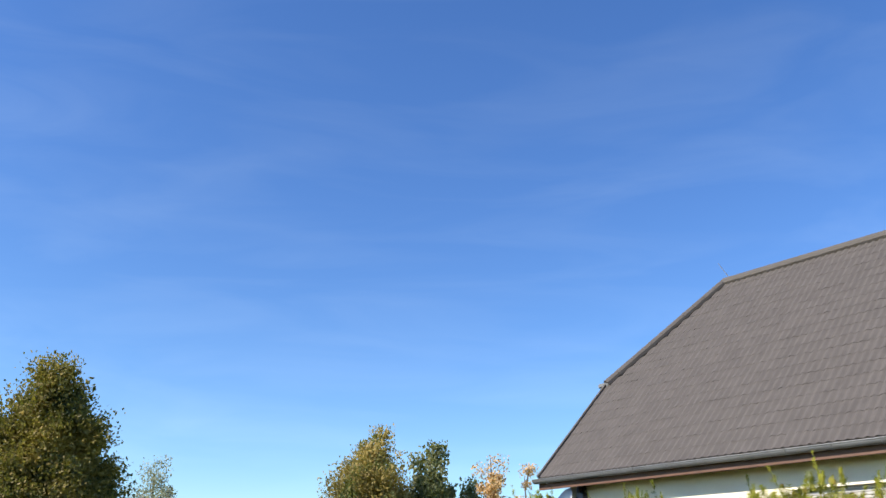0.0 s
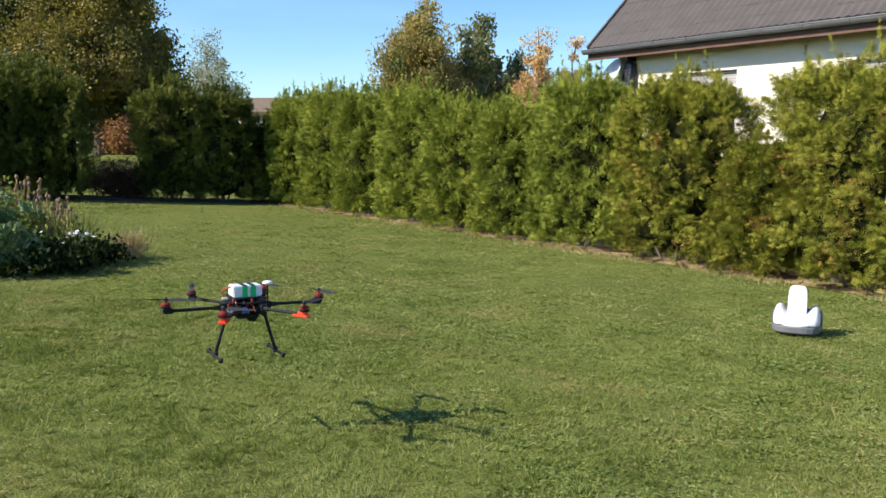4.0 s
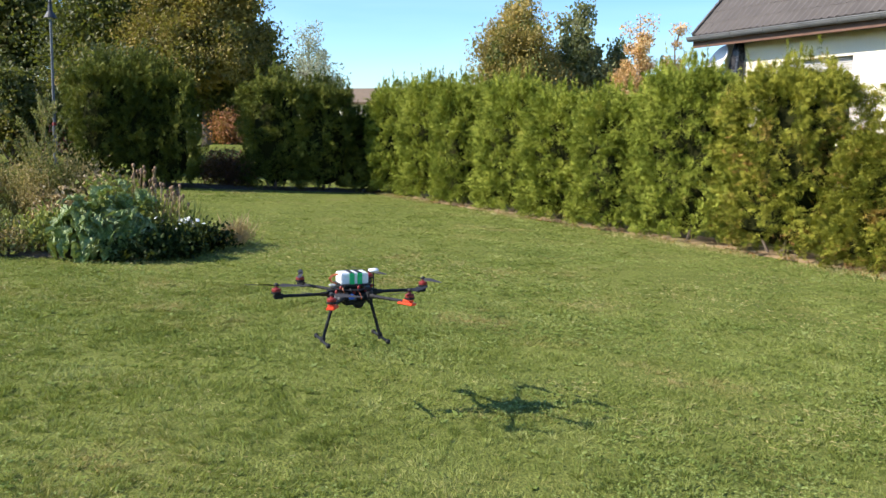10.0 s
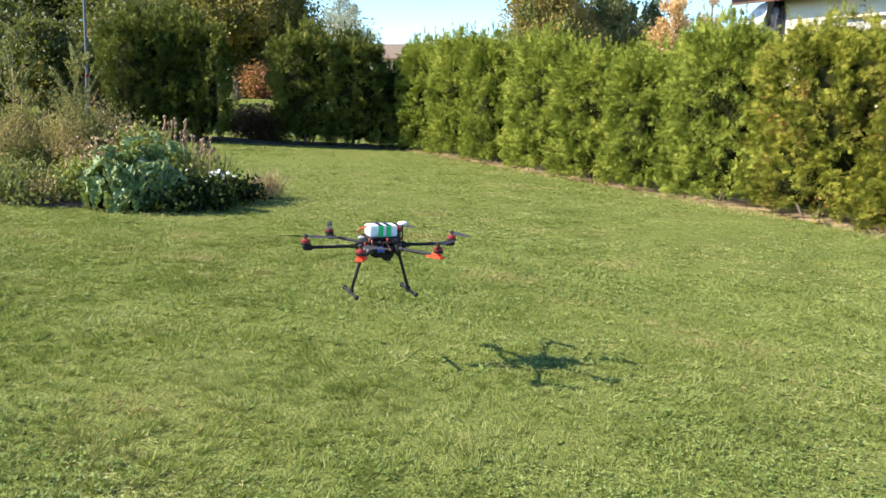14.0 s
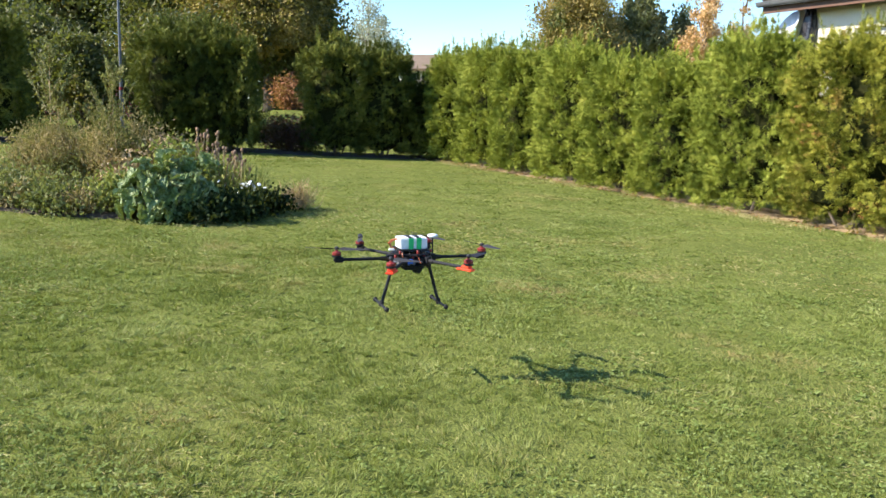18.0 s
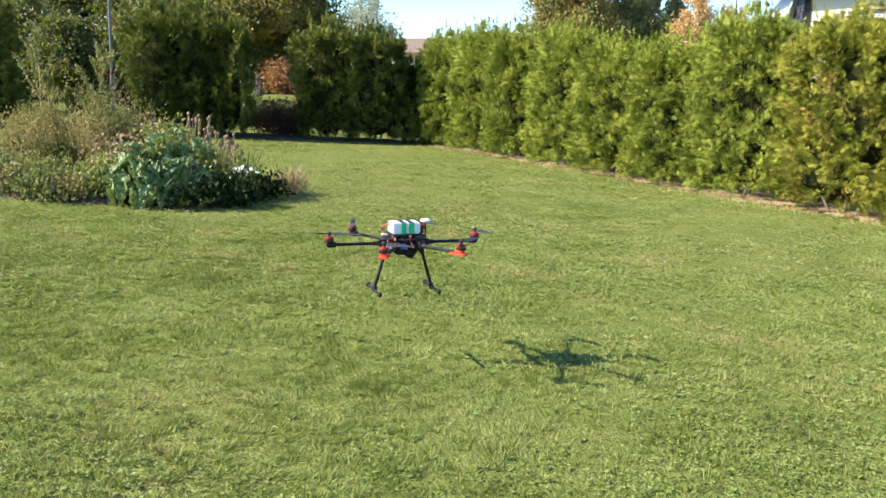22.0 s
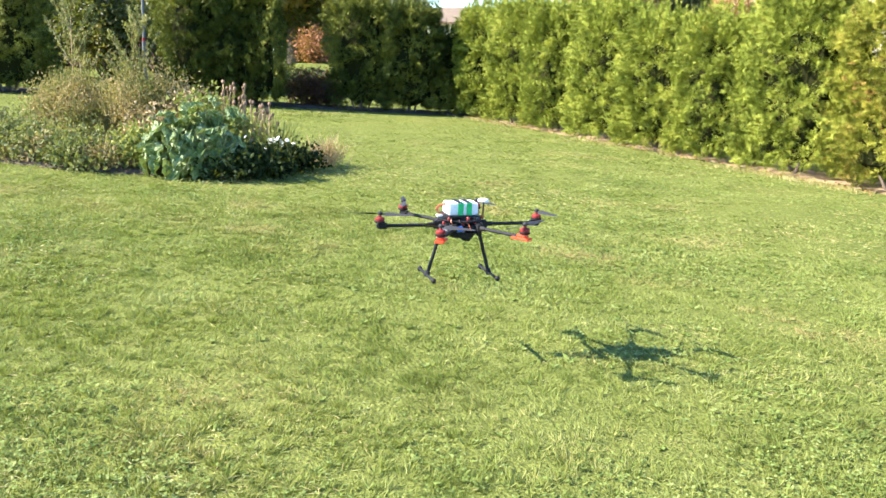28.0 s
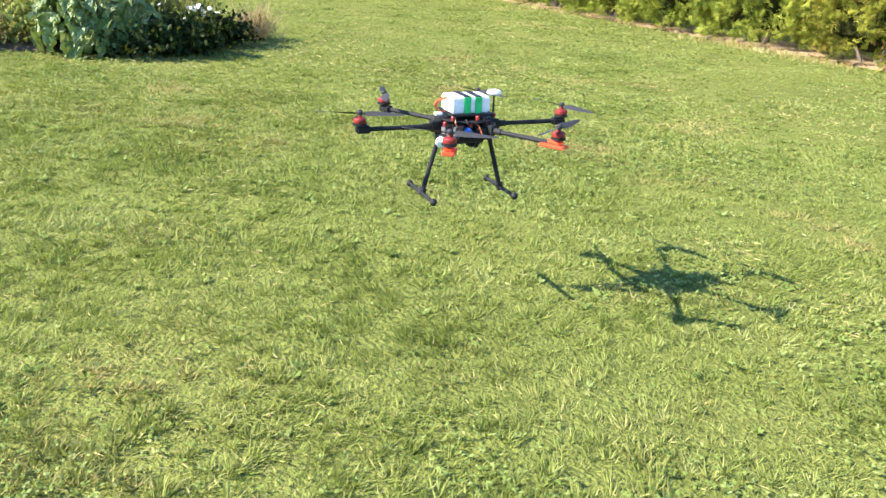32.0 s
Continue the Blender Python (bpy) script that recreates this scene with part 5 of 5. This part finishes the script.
SLIM = ([(a, b * 0.6, c) for a, b, c in LEAF[0]], LEAF[1])
leafy("aster_plant", -6.1, 10.25, 0.62, 0.5, 1.16, "tan", 12000, 0.042, "tan autumn aster bush with dry flower heads", "plant", 40, shape=SLIM, up=0.9)
leafy("aster_plant", -7.0, 10.25, 0.6, 0.5, 1.05, "tan", 12000, 0.042, "tan and olive autumn aster bush", "plant", 41, shape=SLIM, up=0.9)
leafy("aster_plant", -7.4, 10.6, 0.5, 0.5, 0.85, "tan", 9500, 0.042, "tan autumn aster bush gone to seed", "plant", 42, shape=SLIM, up=0.9)
leafy("perennial_plant", -5.75, 9.9, 0.34, 0.3, 0.66, "dry", 2000, 0.05, "brown faded perennial between green plants", "plant", 43)
leafy("goldenrod_plant", -5.55, 9.25, 0.26, 0.2, 0.46, "weed", 1500, 0.06, "low yellow-green leafy perennial", "plant", 44, up=1.0)
leafy("perennial_plant", -6.35, 9.15, 0.55, 0.4, 0.36, "weed_dull", 3400, 0.05, "low green weedy perennials", "plant", 45)
leafy("perennial_plant", -7.25, 9.35, 0.6, 0.45, 0.42, "weed_dull", 3800, 0.045, "light green weedy perennials in the bed", "plant", 46)
leafy("perennial_plant", -8.05, 9.9, 0.5, 0.5, 0.42, "weed_dull", 2600, 0.045, "low weedy plants at the bed's end", "plant", 47)
leafy("perennial_plant", -6.0, 8.85, 0.5, 0.22, 0.26, "weed_dull", 1900, 0.05, "low pale green leaves at the bed's edge", "plant", 48)
leafy("perennial_plant", -6.9, 8.95, 0.5, 0.22, 0.26, "weed_dull", 1900, 0.045, "low green leaves at the bed's edge", "plant", 49)
leafy("fennel_plant", -5.15, 10.05, 0.42, 0.35, 0.84, "weed", 4200, 0.045, "fine yellow-green feathery plant behind the broad leaves", "plant", 50, shape=BLADE, up=0.8)
leafy("perennial_plant", -5.5, 10.3, 0.4, 0.4, 0.95, "dry", 2200, 0.05, "dry brown flower stalks in the bed", "plant", 51)
# the next three have shadow painted in: their leaf colour is darkened
leafy("shaded_perennial", -4.3, 9.6, 0.30, 0.3, 0.25, "shaded_leaf", 3200, 0.06, "leafy perennial at the bed's end, leaf colour darkened for shade", "plant", 52)
leafy("shaded_perennial", -4.3, 10.3, 0.36, 0.3, 0.24, "shaded_leaf", 2600, 0.055, "low perennial at the bed's end, shade put into its leaf colour", "plant", 53)
leafy("shaded_perennial", -4.55, 9.2, 0.3, 0.25, 0.24, "shaded_leaf", 1800, 0.06, "low leaves beneath the broad-leaved plant, coloured dark for its shade", "plant", 54)
leafy("golden_shrub", -4.62, 10.25, 0.28, 0.25, 0.52, "weed", 1600, 0.045, "small yellow-green shrub beside seed stalks", "plant", 55, up=1.0)
leafy("straw_grass", -4.05, 10.9, 0.16, 0.16, 0.26, "dry", 700, 0.16, "small tuft of dry straw grass", "plant", 56, shape=([(a, b * 0.06, c) for a, b, c in BLADE[0]], BLADE[1]), up=1.6, hollow=1.0)


def feather(x, y, h, seed, label):
    """A tall weed: one upright stalk with rising side shoots, each set with small seeds."""
    e = thing("goosefoot_plant", x, y, gz(x), label, "plant")
    rng = np.random.default_rng(seed)
    bm = bmesh.new()
    rod(bm, (0, 0, 0), (0.05, 0, h), 0.009, 0.003, 6)
    pts, ways = [], []
    for k in range(13):
        z = h * rng.uniform(0.5, 0.96)
        a = rng.uniform(0, 2 * np.pi)
        ln = (h - z) * 0.6 + 0.10
        d = np.array([math.cos(a) * 0.5, math.sin(a) * 0.5, 0.9])
        o = np.array([0.05 * z / h, 0, z])
        rod(bm, tuple(o), tuple(o + d * ln), 0.004, 0.002, 4, False)
        t = rng.uniform(0.1, 1.05, 80)
        pts.append(o + d * ln * t[:, None] + rng.normal(size=(80, 3)) * 0.012)
        ways.append(np.tile(d, (80, 1)) + rng.normal(size=(80, 3)) * 0.5)
    part("stem", bm, M["dry"], e)
    v, f = scatter(rng, np.concatenate(pts), np.concatenate(ways), LEAF, 0.034)
    from_arrays("seed_sprays", v, f, M["feather"], e)
    return e


feather(-7.15, 10.3, 1.88, 60, "tall feathery seeding weed in the bed")
feather(-6.27, 10.3, 1.68, 61, "tall feathery seeding weed beside asters")
feather(-7.2, 10.5, 1.3, 62, "shorter feathery seeding weed")
feather(-6.55, 10.5, 1.3, 63, "leaning feathery seeding weed among asters")

# broad-leaved plant: each large leaf a part
def big_leaf(seed):
    rng = random.Random(seed)
    bm = bmesh.new()
    n, m = 15, 9
    w0, bend = rng.uniform(0.070, 0.10), rng.uniform(0.9, 1.9)
    rows = []
    for i in range(n):
        t = i / (n - 1)
        w = w0 * math.sin(math.pi * min(1, 0.12 + 0.88 * t) ** 0.8) + 0.004
        x = 0.25 * t * (1 - 0.16 * bend * t)
        z = 0.12 * t - 0.16 * bend * t * t
        row = []
        for j in range(m):
            e = abs(j - 4) / 4
            ruffle = 0.030 * math.sin(19 * t + seed + 1.3 * j) * e + 0.017 * math.sin(29 * t + 2 * seed + 2.6 * j) * (0.5 + e)
            row.append(bm.verts.new((x + 0.012 * math.sin(23 * t + j) * e, w * (j / (m - 1) * 2 - 1) * (1 + 0.12 * math.sin(17 * t + seed)), z + 0.035 * e + ruffle * math.sin(math.pi * min(1, t + 0.12)))))
        rows.append(row)
    for r0, r1 in zip(rows, rows[1:]):
        for j in range(m - 1):
            bm.faces.new((r0[j], r0[j + 1], r1[j + 1], r1[j]))
    me = bpy.data.meshes.new("leaf")
    bm.to_mesh(me)
    bm.free()
    me.materials.append(M["cabbage"])
    return me


LEAVES = [big_leaf(k) for k in range(5)]


def broad_plant(x, y, rx, ry, h, n, seed, label):
    e = thing("chard_plant", x, y, gz(x), label, "plant")
    rng = random.Random(seed)
    bm = bmesh.new()
    for k in range(n):
        a, r = rng.uniform(0, 2 * math.pi), math.sqrt(rng.random())
        z = h * (1 - 0.7 * r * r) * rng.uniform(0.55, 1.0)
        p = (rx * r * math.cos(a) * 0.8, ry * r * math.sin(a) * 0.8, max(0.05, z))
        ob = new("leaf", LEAVES[k % 5])
        ob.parent = e
        tilt = -72 + 120 * r * rng.uniform(0.6, 1.25)
        s = rng.uniform(0.75, 1.35)
        ob.matrix_basis = pose(*p, rng.uniform(-25, 25), tilt, math.degrees(a) + rng.uniform(-40, 40)) @ Matrix.Diagonal((s, s, s, 1))
        if k % 2 == 0:
            rod(bm, (p[0] * 0.3, p[1] * 0.3, 0), p, 0.009, 0.006, 5, False)
    part("stalk", bm, M["cabbage"], e)
    return e


broad_plant(-4.98, 9.15, 0.42, 0.38, 0.66, 78, 3, "broad blue-green leafy plant with glossy crinkled leaves")
broad_plant(-4.66, 9.35, 0.26, 0.3, 0.78, 42, 4, "taller broad-leaved plant with dark glossy leaves")

# dry seed stalks
M["seed"] = surface("seed_head", (0.16, 0.10, 0.06), (0.28, 0.18, 0.11), 20, 0.9)
stalks = thing("seed_stalk_clump", -4.72, 10.25, gz(-4.78), "clump of tan seed stalks with brown round heads", "plant")
rs = random.Random(9)
for k in range(38):
    x, y = rs.uniform(-0.32, 0.34), rs.uniform(-0.15, 0.15)
    h = 0.88 - 0.34 * (x + 0.34) / 0.68 + rs.uniform(-0.1, 0.1)
    tip = Vector((x + rs.uniform(-0.05, 0.14), y, h))
    bm = bmesh.new()
    tube(bm, [(x, y, 0), (x + 0.01, y, h * 0.5), tip], 0.008, 5)
    st = part("stalk", bm, M["dry"], stalks)
    bm = bmesh.new()
    lathe(bm, [(0.006, 0.0), (0.017, 0.010), (0.020, 0.026), (0.014, 0.042), (0.005, 0.048)], 8, Matrix.Translation(tip))
    part("seed_head", bm, M["seed"], st, "brown dry seed head")
rng = np.random.default_rng(77)
p = np.stack([rng.uniform(-0.4, 0.45, 500), rng.uniform(-0.18, 0.18, 500), np.zeros(500)], 1)
v, f = scatter(rng, p, rng.normal(size=(500, 3)) * 0.25 + np.array([0.1, 0, 1]), ([(a, b * 0.03, c) for a, b, c in BLADE[0]], BLADE[1]), 0.55)
from_arrays("straw_leaves", v, f, M["weed"], stalks)

# white flowers at the bed's end
white = thing("white_flower_plant", -4.36, 10.08, gz(-4.5), "low plant with white flowers at the bed's edge", "plant")
# foliage in the same shade-darkened leaf colour
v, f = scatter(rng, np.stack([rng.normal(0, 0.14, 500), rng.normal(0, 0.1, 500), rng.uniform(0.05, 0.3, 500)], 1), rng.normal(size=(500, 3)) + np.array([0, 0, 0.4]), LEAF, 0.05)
from_arrays("foliage", v, f, M["shaded_leaf"], white)
for k in range(22):
    bm = bmesh.new()
    m = pose(rs.gauss(0.0, 0.12), rs.gauss(0, 0.09), 0.31 + rs.uniform(-0.06, 0.08), rs.uniform(-40, 40), rs.uniform(-40, 40))
    lathe(bm, [(0.005, -0.010), (0.020, 0.0), (0.025, 0.007), (0.013, 0.011), (0.003, 0.009)], 9, m)
    part("flower", bm, M["petal"], white, "white flower head")


# ---- roof tiles, last ----
def tile_mesh(w, g):
    """One pantile: a wave across, a lip at its lower edge."""
    bm = bmesh.new()
    n = 10
    prof = [(w * k / n, 0.012 * math.sin(4 * math.pi * k / n - 0.6)) for k in range(n + 1)]
    lo = [bm.verts.new((x, 0, z + 0.013)) for x, z in prof]
    hi = [bm.verts.new((x, g * 1.04, z + 0.006)) for x, z in prof]
    lip = [bm.verts.new((x, 0.004, z + 0.004)) for x, z in prof]
    for k in range(n):
        bm.faces.new((lo[k], lo[k + 1], hi[k + 1], hi[k]))
        bm.faces.new((lip[k], lip[k + 1], lo[k + 1], lo[k]))
    bm.normal_update()
    me = bpy.data.meshes.new("tile")
    bm.to_mesh(me)
    bm.free()
    me.materials.append(M["tile"])
    return me


TW, TG = 0.30, 0.345
tm = tile_mesh(TW, TG)
tv = np.array([v.co[:] for v in tm.vertices])
tp = np.array([[*p.vertices] for p in tm.polygons])
tri = np.concatenate([tp[:, [0, 1, 2]], tp[:, [0, 2, 3]]])
slope_m = Matrix.Translation((0, 0, EAVE)) @ Matrix.Rotation(SLOPE, 4, "X")
R3 = np.array(slope_m.to_3x3())
rest, made = [], 0
jr = random.Random(6)
for row in range(int(RIDGE_U / CS / TG) + 1):
    for col in range(int(LEN / TW)):
        s, q = col * TW, row * TG
        u = (q + TG / 2) * CS
        if u > RIDGE_U - 0.05 or (u > BRK_U and s + TW * 0.4 < BRK_S * (u - BRK_U) / (RIDGE_U - BRK_U)):
            continue
        z = jr.uniform(0.0, 0.003)
        if s < 4.9 and made < 300:
            ob = new("tile", tm)
            ob.parent = roof
            ob.matrix_basis = slope_m @ Matrix.Translation((s, q, z)) @ Matrix.Rotation(radians(jr.uniform(-0.5, 0.5)), 4, "Z")
            made += 1
        else:
            rest.append((tv + np.array([s, q, z])) @ R3.T + np.array([0, 0, EAVE]))
v = np.concatenate(rest)
f = np.concatenate([tri + k * len(tv) for k in range(len(rest))])
tagged(from_arrays("roof_tiles", v, f, M["tile"], roof), kind="stuff")
